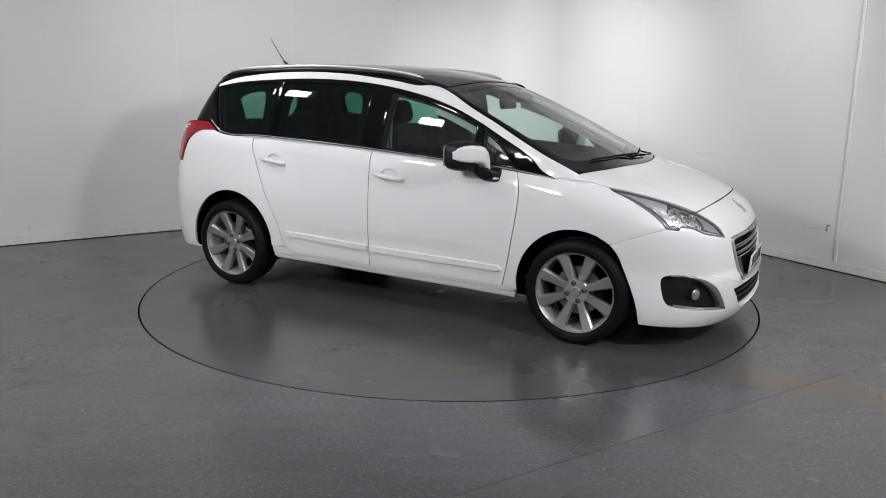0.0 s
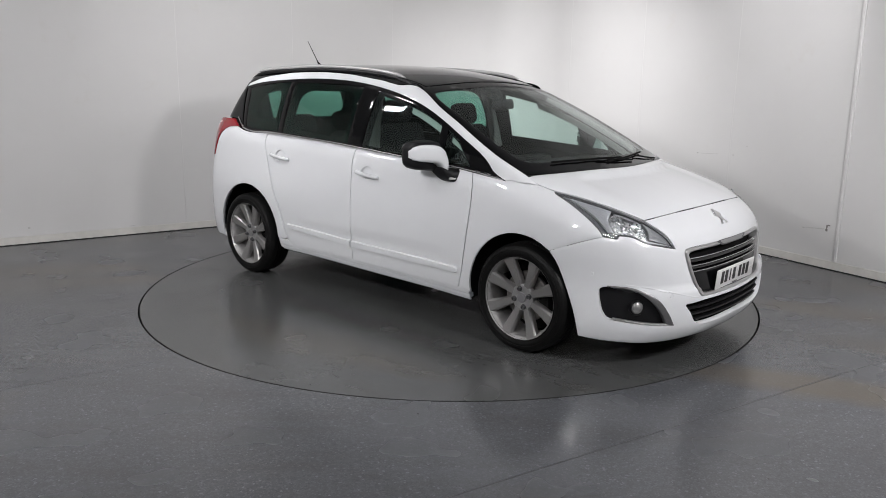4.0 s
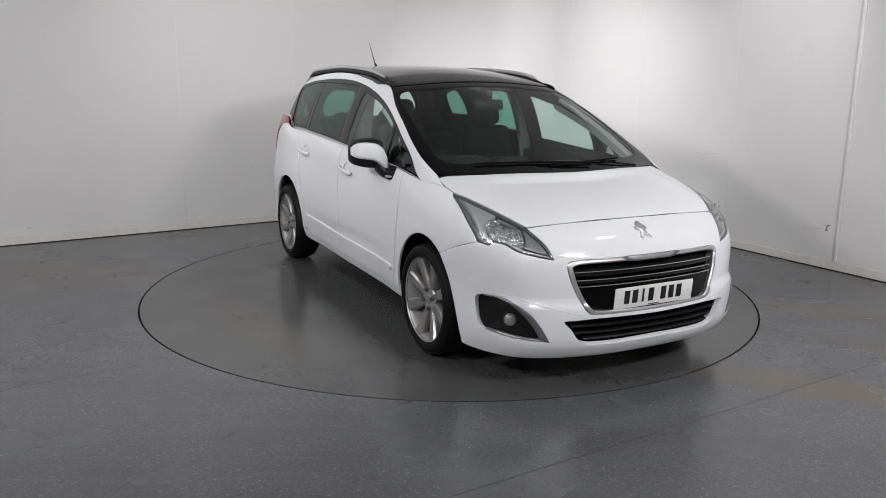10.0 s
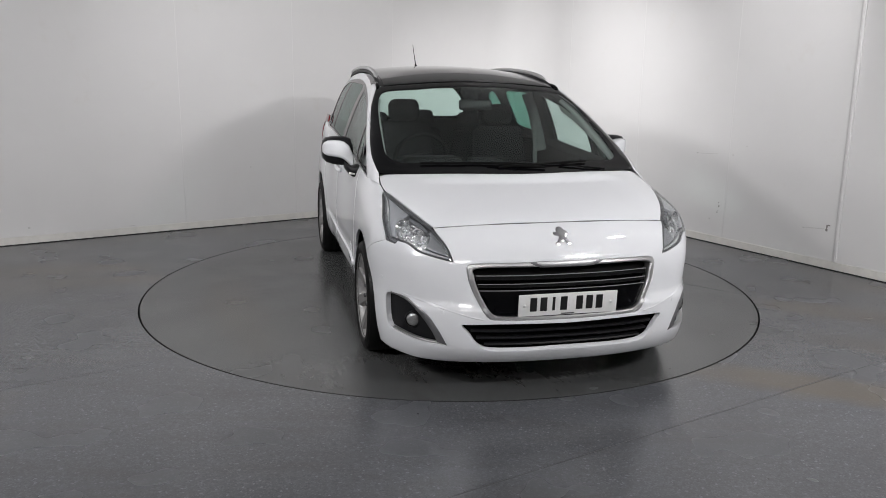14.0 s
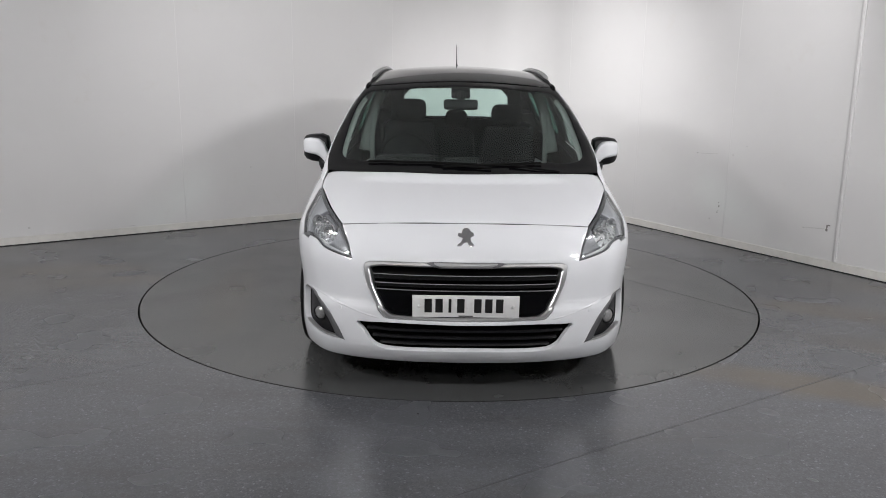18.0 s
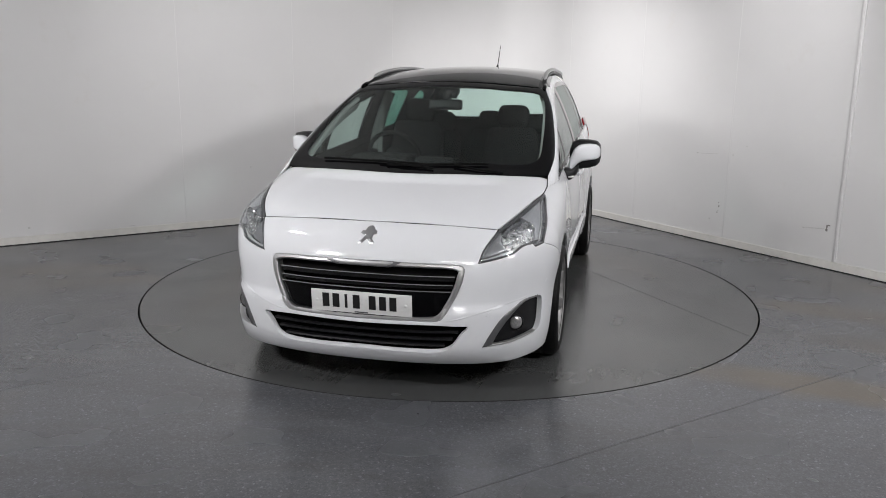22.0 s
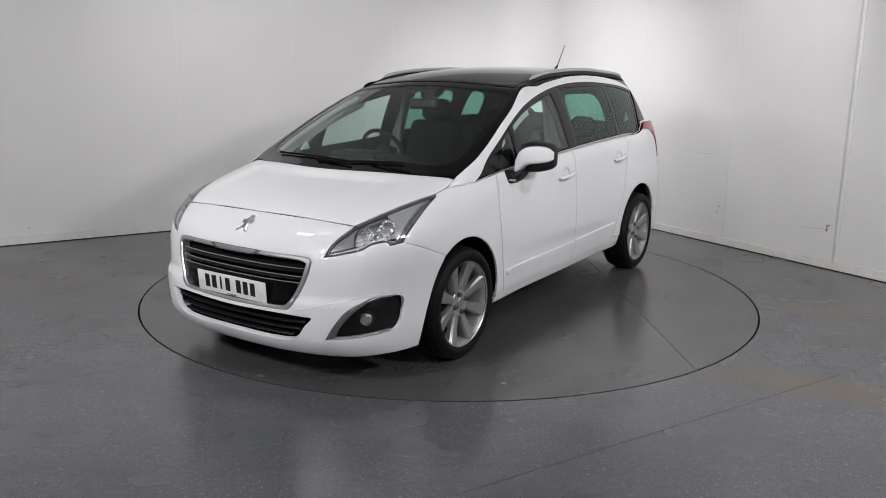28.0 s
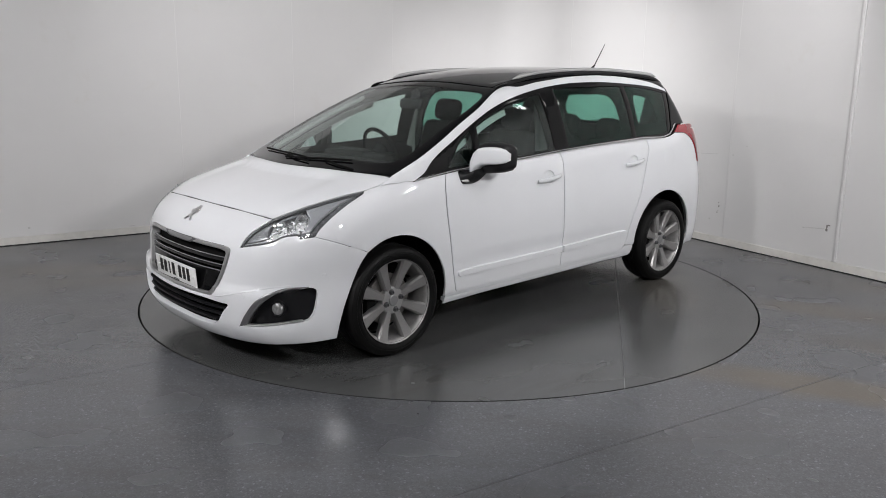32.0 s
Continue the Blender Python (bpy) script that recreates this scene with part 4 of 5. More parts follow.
# wheels
def make_wheel():
    wheel = tagged(new("wheel"), "alloy wheel with eight broad spokes and low tyre")
    wheel.parent = car
    bm = bmesh.new()
    lathe(bm, [(.232, -.095), (.262, -.108), (.292, -.106), (.312, -.088), (.322, -.06), (.324, -.034), (.316, -.032), (.316, -.028), (.325, -.026), (.325, -.003), (.317, -.002), (.317, .002), (.325, .003), (.325, .026), (.316, .028), (.316, .032), (.324, .034), (.323, .062), (.318, .085), (.310, .097), (.307, .0975), (.300, .1045), (.286, .108), (.2835, .1065), (.281, .109), (.272, .110), (.262, .107), (.252, .1005), (.2505, .1025), (.246, .1015), (.240, .092)], 96)
    part("tyre", bm, RUBBER, wheel, "black low-profile tyre")
    bm = bmesh.new()
    lathe(bm, [(.240, .095), (.247, .102), (.248, .099), (.243, .092), (.234, .086)], 72)
    part("rim_lip", bm, ALLOY, wheel, "silver rim lip")
    bm = bmesh.new()
    lathe(bm, [(.242, .093), (.233, .085), (.226, .06), (.220, .0), (.222, -.06), (.240, -.10)], 72)
    part("rim_barrel", bm, BARREL, wheel, "grey rim barrel")
    for k in range(8):
        a = radians(45 * k + 22.5)
        bm = bmesh.new()
        rows = [(.030, .012, .056, .04), (.062, .0215, .064, .042), (.075, .0235, .066, .042), (.12, .0270, .071, .042), (.17, .0315, .078, .038), (.215, .037, .087, .034), (.241, .042, .0925, .03)]
        rings = []
        for r, w, h, t in rows:
            rings.append([bm.verts.new((r * math.cos(a) - s * w * math.sin(a), r * math.sin(a) + s * w * math.cos(a), z)) for s, z in ((-1, h - t), (-1, h - .011), (-.70, h), (.70, h), (1, h - .011), (1, h - t))])
        for p, q in zip(rings, rings[1:]):
            for i in range(6):
                bm.faces.new((p[i], p[(i + 1) % 6], q[(i + 1) % 6], q[i]))
        bm.faces.new(rings[0]), bm.faces.new(rings[-1][::-1])
        part("spoke", bm, ALLOY, wheel)
    bm = bmesh.new()
    rr = lathe(bm, [(.080, .03), (.079, .060), (.074, .065), (.046, .067), (.034, .065)], 40)
    bm.faces.new(rr[-1])
    part("hub", bm, SATIN, wheel, "silver wheel centre")
    bm = bmesh.new()
    rr = lathe(bm, [(.031, .062), (.031, .071), (.028, .074), (.001, .075)], 32)
    part("hub_cap", bm, DULL, wheel, "plain satin centre cap")
    for k in range(4):
        a = radians(90 * k + 16)
        m = Matrix.Translation((.055 * math.cos(a), .055 * math.sin(a), 0))
        bm = bmesh.new()
        rr = lathe(bm, [(.0165, .064), (.0165, .0695), (.012, .0695), (.0115, .082), (.008, .083), (.007, .074)], 12, m)
        bm.faces.new(rr[-1])
        part("wheel_bolt", bm, SMOKE, wheel, "dark wheel bolt")
    bm = bmesh.new()
    lathe(bm, [(.06, .02), (.145, .02), (.150, .015), (.150, -.005), (.06, -.005)], 48)
    part("brake_disc", bm, STEEL, wheel, "worn steel brake disc")
    bm = bmesh.new()
    box(bm, (.07, .13, .07), (.13, 0, .0), None, .015)
    part("brake_calliper", bm, DARK, wheel)
    bm = bmesh.new()
    rr = lathe(bm, [(.21, -.06), (.02, -.06)], 40)
    bm.faces.new(rr[-1])
    part("wheel_back", bm, DARK, wheel)
    return wheel


def wheel_pose(x, s):
    m = Matrix.Rotation(-s * math.pi / 2, 4, "X")
    return Matrix.Translation((x + OFF[0], s * .814 + OFF[1], .323)) @ m


OFF = (-.0673, .0642)
first = make_wheel()
first.matrix_basis = wheel_pose(1.374, 1)
for x, s in ((1.374, -1), (-1.362, 1), (-1.362, -1)):
    copy_thing(first, wheel_pose(x, s))


# arch liners and floor pan
def arch_liner(cx, cz, r, s):
    bm = bmesh.new()
    n = 24
    a_ = [radians(-15 + 208 * i / n) for i in range(n + 1)]
    o = [bm.verts.new((cx + r * math.cos(a), s * .855, cz + r * math.sin(a))) for a in a_]
    i_ = [bm.verts.new((cx + r * math.cos(a), s * .50, cz + r * math.sin(a))) for a in a_]
    for k in range(n):
        bm.faces.new((o[k], o[k + 1], i_[k + 1], i_[k]))
    bm.faces.new(i_)
    part("arch_liner", bm, DARK, car, "dark wheel arch liner")


for s in (1, -1):
    arch_liner(1.362, .33, .40, s), arch_liner(-1.36, .34, .41, s)
bm = bmesh.new()
box(bm, (3.9, 1.0, .06), (0, 0, .21), None, .02)
box(bm, (1.75, 1.30, .06), (0, 0, .285), None, .02)
part("floor_pan", bm, DARK, car, "dark underside of the car")
bm = bmesh.new()
tray = [(-1.80, .50), (-1.72, .50), (-.98, .50), (-.95, .58), (.96, .58), (.98, .50), (1.74, .50), (1.78, .76), (1.95, .70), (2.08, .58), (2.17, .30), (2.19, 0)]
ring_ = tray + [(x, -y) for x, y in tray[-2::-1]]
lo, hi = [bm.verts.new((x, y, .168)) for x, y in ring_], [bm.verts.new((x, y, .19)) for x, y in ring_]
bm.faces.new(lo), bm.faces.new(hi)
for i in range(len(ring_)):
    j = (i + 1) % len(ring_)
    bm.faces.new((lo[i], lo[j], hi[j], hi[i]))
part("undertray", bm, DARK, car, "dark undertray below the engine")


# mouldings, handles, flap
def flank(name, pts, mat, label, parent, at=(0, 0, 0), **kw):
    return panel(name, pts, lower, "side", mat, parent, label, **kw)


flank("side_moulding", corners([sy(-.106, .446), sy(.4, .436), sy(.86, .428), sy(.884, .420), sy(.886, .398), sy(.868, .386), sy(.4, .388), sy(-.106, .398)], 0, -1), WHITE, "white rubbing strip along the door", front_doors, lift=.013, depth=.02, edge=.010, res=.016, gap=0)
flank("side_moulding", corners([sy(-.122, .446), sy(-.122, .398), sy(-.5, .415), sy(-.80, .433), sy(-.835, .442), sy(-.845, .458), sy(-.83, .472), sy(-.5, .460)], 0, 1), WHITE, "white rubbing strip along the door", rear_doors, lift=.013, depth=.02, edge=.010, res=.016, gap=0)
for doors, cup, (x0, z0, x1, z1) in ((front_doors, CUP_F, (-.065, .940, .165, .914)), (rear_doors, CUP_R, (-1.062, .984, -.838, .957))):
    flank("handle_cup", cup, WHITE, "white finger recess", doors, lift=-.010, depth=.002, gap=-.004, edge=-.004)
    for ob, s in zip(doors, (1, -1)):
        n = 10
        pts, rad = [], []
        for i in range(n + 1):
            q = i / n
            x, z = x0 + (x1 - x0) * q, z0 + (z1 - z0) * q
            yy = on("side", lower, (x, .85, z))[0][1] + .010 + .024 * math.sin(math.pi * min(1, max(0, q))) ** .5
            pts.append((x, s * yy, z)), rad.append(.0125 if 0 < i < n else .009)
        bm = bmesh.new()
        tube(bm, pts, rad, 10, 1.15)
        part("door_handle", bm, WHITE, ob, "white pull handle")
flank("fuel_flap", oval(-1.43, .985, .075, .075, 16), WHITE, "round white fuel flap", car, lift=.0008, depth=.003, edge=.0006, mirror=False)

# roof rails, ditch and aerial
ditch = corners([(-1.70, .50, 1), (-1.70, .66, 1), (-1.2, .66, 1), (-.2, .675, 1), (.31, .66, 1), (.35, .58, 1), (.1, .56, 1), (-.8, .53, 1)], 0, 1, 4, 5)
panel("roof_ditch", ditch, upper, "top", GLOSS_BLACK, car, "black gutter beside the glass roof", lift=-.003, depth=.004, edge=0)
rail_y = tab((-1.75, -1.5, -.9, -.3, .1, .33), (.575, .588, .594, .606, .628, .645))
rail_up = tab((-1.72, -1.6, -1.3, -.8, -.2, .10, .25, .33), (-.006, .016, .027, .029, .027, .022, .008, .002))
for s in (1, -1):
    xs = [-1.60 + 1.76 * i / 26 for i in range(27)]
    bm = bmesh.new()
    tube(bm, [(x, s * float(rail_y(x)), top_edge(x, float(rail_y(x))) + float(rail_up(x))) for x in xs], [.004] + [.016] * 25 + [.004], 10, .85)
    rail = part("roof_rail", bm, RAIL, car, "brushed aluminium roof rail")
    xs = [-1.74 + 2.07 * i / 30 for i in range(31)]
    bm = bmesh.new()
    tube(bm, [(x, s * float(rail_y(x)), top_edge(x, float(rail_y(x))) + float(rail_up(x)) - .023) for x in xs], [.012] + [.015] * 27 + [.015, .015, .010], 8, 1.0)
    part("rail_base", bm, BLACK_PLASTIC, car, "black plastic base of the roof rail")
for s in (1, -1):
    bm = bmesh.new()
    tube(bm, [(x, s * y, top_edge(x, y) + h) for x, y, h in ((.22, .642, -.002), (.26, .647, .002), (.30, .652, .004), (.335, .657, .002), (.352, .660, -.003))], [.006, .010, .012, .010, .004], 12, .75)
    part("rail_foot", bm, GLOSS_BLACK, car, "black rounded foot of the roof rail")
bm = bmesh.new()
tube(bm, [(-1.500, 0, 1.640), (-1.533, 0, 1.672), (-1.56, 0, 1.695)], [.018, .012, .006], 10)
aerial = part("aerial", bm, BLACK_PLASTIC, car, "thin black raked aerial")
bm = bmesh.new()
tube(bm, [(-1.54, 0, 1.672), (-1.61, 0, 1.765), (-1.688, 0, 1.872)], [.0045, .0035, .0025], 8)
part("rod", bm, BLACK_PLASTIC, aerial)


# mirrors
def door_mirror(s):
    top = tagged(new("door_mirror"), "white and black door mirror on a black stem")
    top.parent = car

    def loft(secs, k=20, power=3.2):
        bm = bmesh.new()
        rings = []
        for y, x0, x1, z0, z1 in secs:
            ring = []
            for i in range(k):
                a = 2 * math.pi * i / k
                c, n = math.cos(a), math.sin(a)
                ring.append(bm.verts.new(((x0 + x1) / 2 + (x1 - x0) / 2 * math.copysign(abs(c) ** (2 / power), c), s * y, (z0 + z1) / 2 + (z1 - z0) / 2 * math.copysign(abs(n) ** (2 / power), n))))
            rings.append(ring)
        for p, q in zip(rings, rings[1:]):
            for i in range(k):
                bm.faces.new((p[i], p[(i + 1) % k], q[(i + 1) % k], q[i]))
        bm.faces.new(rings[0]), bm.faces.new(rings[-1])
        return bm

    part("housing", loft([(.874, .64, .720, 1.015, 1.140), (.889, .590, .735, 1.004, 1.182), (.93, .560, .735, 1.006, 1.196), (1.00, .545, .715, 1.014, 1.192), (1.040, .550, .68, 1.026, 1.184), (1.060, .560, .64, 1.045, 1.162), (1.066, .575, .61, 1.07, 1.130)], 24, 4), BLACK_PLASTIC, top, "black plastic mirror housing")
    part("mirror_cap", loft([(.874, .715, .775, .985, 1.050), (.884, .69, .788, .992, 1.095), (.905, .645, .788, 1.020, 1.144), (.935, .615, .786, 1.050, 1.166), (.96, .606, .778, 1.062, 1.172), (1.00, .598, .760, 1.068, 1.174), (1.036, .596, .724, 1.072, 1.168), (1.054, .600, .686, 1.079, 1.155), (1.064, .607, .65, 1.092, 1.134)], 28, 5), WHITE, top, "glossy white mirror cap")
    part("mirror_glass", loft([(.905, .553, .57, 1.03, 1.165), (1.035, .538, .555, 1.04, 1.168)]), CHROME, top, "silver mirror glass")
    part("stem", loft([(.83, .73, .86, .945, 1.03), (.868, .735, .855, .945, 1.025), (.895, .735, .845, .950, 1.018), (.915, .72, .83, .965, 1.025), (.935, .70, .80, .995, 1.04)], 20, 4), BLACK_PLASTIC, top, "black mirror stem")
    bm = bmesh.new()
    box(bm, (.045, .050, .018), (.824, s * .892, .972), Matrix.Rotation(s * .3, 4, "Z"), .009)
    part("indicator", bm, AMBER, top, "clear indicator lens in the mirror stem")
    return top


door_mirror(1), door_mirror(-1)


# nose details
def scaled(pts, kx, kz, at):
    """An outline drawn in towards a point of its middle."""
    return [(at[0] + (p[0] - at[0]) * kx, at[1] + (p[1] - at[1]) * kx, at[2] + (p[2] - at[2]) * kz, *p[3:]) for p in pts]


grille = tagged(new("grille"), "black radiator grille in a chrome frame")
grille.parent = car
INNER = [(2.222, 0, .664), (2.215, .219, .663), (2.19, .42, .661), (2.18, .470, .650), (2.19, .470, .625), (2.205, .455, .561), (2.23, .416, .475), (2.243, .375, .430), (2.255, .335, .423), (2.263, .276, .421), (2.277, 0, .418)]
panel("grille_frame", both(GRILLE), lower, "nose", SATIN, grille, "satin chrome grille frame", mirror=False, holes=[both(INNER)], gap=.0005, lift=.006, edge=.006, depth=.05, res=.012)
panel("grille_backing", both(GRILLE), lower, "nose", DARK, grille, "dark opening behind the grille", mirror=False, lift=-.055, depth=.002, gap=-.004, edge=0)
lip = both([(2.22, 0, .684), (2.22, .14, .684), (2.22, .165, .681), (2.22, .13, .664), (2.22, .10, .661), (2.22, 0, .661)])
recess = both([(2.22, 0, .687), (2.22, .16, .687), (2.22, .205, .681, 1), (2.22, .15, .660), (2.22, .12, .657), (2.22, 0, .657)])
panel("strip_recess", recess, lower, "nose", SMOKE, grille, "dark recess in the grille frame", mirror=False, lift=.0068, depth=.003, edge=.001, res=.012)
panel("brand_strip", lip, lower, "nose", DULL, grille, "plain satin strip set in the grille frame", mirror=False, lift=.0085, depth=.004, edge=.002, res=.012)


def grille_half(z):
    return float(tab((.40, .43, .475, .561, .625, .65, .67), (.33, .36, .414, .453, .468, .47, .46))(z))


for z, h in ((.608, .013), (.568, .011)):
    w = grille_half(z) - .004
    panel("grille_slat", [(2.2, -w, z - h, 1), (2.2, w, z - h, 1), (2.2, w + .003, z + h, 1), (2.2, -w - .003, z + h, 1)], lower, "nose", GRILLE_BLACK, grille, mirror=False, lift=-.012, depth=.03, edge=.006, res=.016)
# thin pale strips: the slats' highlights put into colour
for z in (.6225, .5805, .5485):
    w = grille_half(z) - .006
    panel("slat_highlight", [(2.2, -w, z - .0022, 1), (2.2, w, z - .0022, 1), (2.2, w, z + .0022, 1), (2.2, -w, z + .0022, 1)], lower, "nose", SLAT_GLINT, grille, "pale strip painted as the highlight along the black slat", mirror=False, lift=-.0075, depth=.01, edge=.002, res=.016, gap=0)
low_half = [(2.27, 0, .418), (2.26, .276, .421), (2.25, .335, .423), (2.24, .372, .432), (2.23, .416, .475), (2.2, .450, .546, 1), (2.2, .2, .548), (2.2, 0, .548)]
panel("grille_blank", both(low_half), lower, "nose", GLOSS_BLACK, grille, "gloss black lower grille blank", mirror=False, lift=-.016, depth=.02, res=.03)
lower_grille = tagged(new("lower_grille"), "black lower air intake with slim bars")
lower_grille.parent = car
panel("intake_backing", both(LOWER_GRILLE), lower, "nose", DARK, lower_grille, "dark air intake", mirror=False, lift=-.06, depth=.002, gap=-.006, edge=0)
for z, w in ((.348, .480), (.311, .450), (.274, .410)):
    panel("intake_bar", [(2.2, -w, z - .007, 1), (2.2, w, z - .007, 1), (2.2, w, z + .007, 1), (2.2, -w, z + .007, 1)], lower, "nose", BLACK_PLASTIC, lower_grille, mirror=False, lift=-.018, depth=.03, edge=.005, res=.02)

# number plate with its characters as plain bars
number_plate = tagged(new("number_plate"), "white front number plate with dark bars")
number_plate.parent = car
tilt = Matrix.Translation((2.264, .002, .476)) @ Matrix.Rotation(radians(4.5), 4, "Y")
bm = bmesh.new()
box(bm, (.006, .526, .114), (0, 0, 0), None, .0025)
bmesh.ops.transform(bm, matrix=tilt, verts=bm.verts)
part("plate", bm, PLATE, number_plate)
for k in range(7):
    yy = -.185 + k * .0535 + (.030 if k > 3 else 0)
    bm = bmesh.new()
    box(bm, (.002, .036 if k != 2 else .014, .072), (.0036, yy, .004), None, .0007, 1)
    bmesh.ops.transform(bm, matrix=tilt, verts=bm.verts)
    part("bar", bm, INK, number_plate)
bm = bmesh.new()
box(bm, (.002, .07, .006), (.0036, .0, -.05))
bmesh.ops.transform(bm, matrix=tilt, verts=bm.verts)
part("small_bar", bm, SMOKE, number_plate)
for s in (-1, 1):
    bm = bmesh.new()
    rr = lathe(bm, [(.008, 0), (.008, .003), (.006, .0045), (.001, .005)], 14, tilt @ Matrix.Translation((.003, s * .232, 0)) @ Matrix.Rotation(math.pi / 2, 4, "Y"))
    part("screw_cap", bm, PLATE, number_plate)
bm = bmesh.new()
box(bm, (.02, .50, .018), (2.252, 0, .412), None, .004)
part("plate_holder", bm, BLACK_PLASTIC, number_plate)

# badge: a plain chrome lozenge with two lobes
BADGE = [(-.014, .826), (.004, .831), (.020, .826), (.028, .816), (.040, .812), (.042, .799), (.030, .796), (.024, .790), (.026, .777), (.040, .764), (.038, .758), (.018, .758), (.008, .773), (-.008, .772), (-.022, .758), (-.042, .758), (-.040, .765), (-.026, .773), (-.014, .792), (-.030, .795), (-.042, .801), (-.038, .811), (-.022, .809), (-.020, .818)]
badge = [(2.15, y, z, 1) for y, z in BADGE]
panel("badge", badge, lower, "nose", CHROME, car, "small plain chrome badge", mirror=False, gap=0, lift=.007, depth=.007, edge=.003, res=.008)

# fog lamps
for s in (1, -1):
    fog_lamp = tagged(new("fog_lamp"), "round fog lamp in a black surround")
    fog_lamp.parent = car
    side = (lambda p: p) if s == 1 else mirrored
    panel("fog_insert", side(FOG), lower, "nose", BLACK_PLASTIC, fog_lamp, "black fog lamp insert", mirror=False, lift=-.035, depth=.002, gap=-.006, edge=-.006)
    slim = [(1.915, .845, .489, 1), (2.04, .778, .483), (2.13, .697, .430), (2.175, .643, .35), (2.198, .604, .272, 1), (2.170, .648, .286, 1), (2.150, .673, .345), (2.105, .722, .418), (2.03, .785, .473), (1.915, .845, .480, 1)]
    panel("fog_frame", side(slim), lower, "nose", FRAME_GREY, fog_lamp, "dark satin grey fog lamp frame", mirror=False, lift=.003, depth=.04, edge=.003, res=.012, gap=.0005)
    base = [(2.19, .612, .276, 1), (2.09, .757, .288), (1.95, .835, .304, 1), (1.95, .835, .312, 1), (2.09, .757, .297), (2.185, .62, .286, 1)]
    panel("fog_trim", side(base), lower, "nose", SATIN, fog_lamp, "thin chrome strip under the fog lamp", mirror=False, lift=.001, depth=.02, edge=.002, res=.012, gap=0)
    aim = Matrix.Translation((2.030, s * .738, .372)) @ Matrix.Rotation(s * radians(32), 4, "Z") @ Matrix.Rotation(math.pi / 2, 4, "Y")
    bm = bmesh.new()
    lathe(bm, [(.040, -.02), (.042, .02), (.038, .026), (.035, .022)], 32, aim)
    part("fog_rim", bm, BLACK_PLASTIC, fog_lamp)
    bm = bmesh.new()
    lathe(bm, [(.0345, .020), (.031, .025), (.020, .031), (.010, .033), (.001, .0335)], 32, aim)
    part("fog_lens", bm, LAMP_WHITE, fog_lamp, "bright fluted fog lamp lens")
    for k, (ax, ay, az) in enumerate(((2.19, .632, .440), (1.83, .87, .547))):
        p = on("nose", lower, (ax, s * ay, az))[0]
        out = slopes(lower, np.array([p]))[0]
        m = Vector(out).to_track_quat("Z", "Y").to_matrix().to_4x4()
        m.translation = Vector(p)
        bm = bmesh.new()
        lathe(bm, [(.0115, -.004), (.0115, .0006), (.0098, .0002), (.0094, .0012), (.001, .0014)], 18, m)
        part("parking_sensor", bm, WHITE, car, "round parking sensor")

# raised creases of the bumper
panel("bumper_crease", [(2.0, .80, .503, 1), (2.10, .715, .490), (2.18, .61, .462), (2.225, .50, .430), (2.243, .425, .412, 1), (2.243, .425, .404, 1), (2.225, .50, .421), (2.18, .61, .452), (2.10, .715, .480), (2.0, .80, .494, 1)], lower, "nose", WHITE, bumper, "white crease of the bumper", lift=.0018, depth=.006, edge=.0018, gap=0, res=.012)

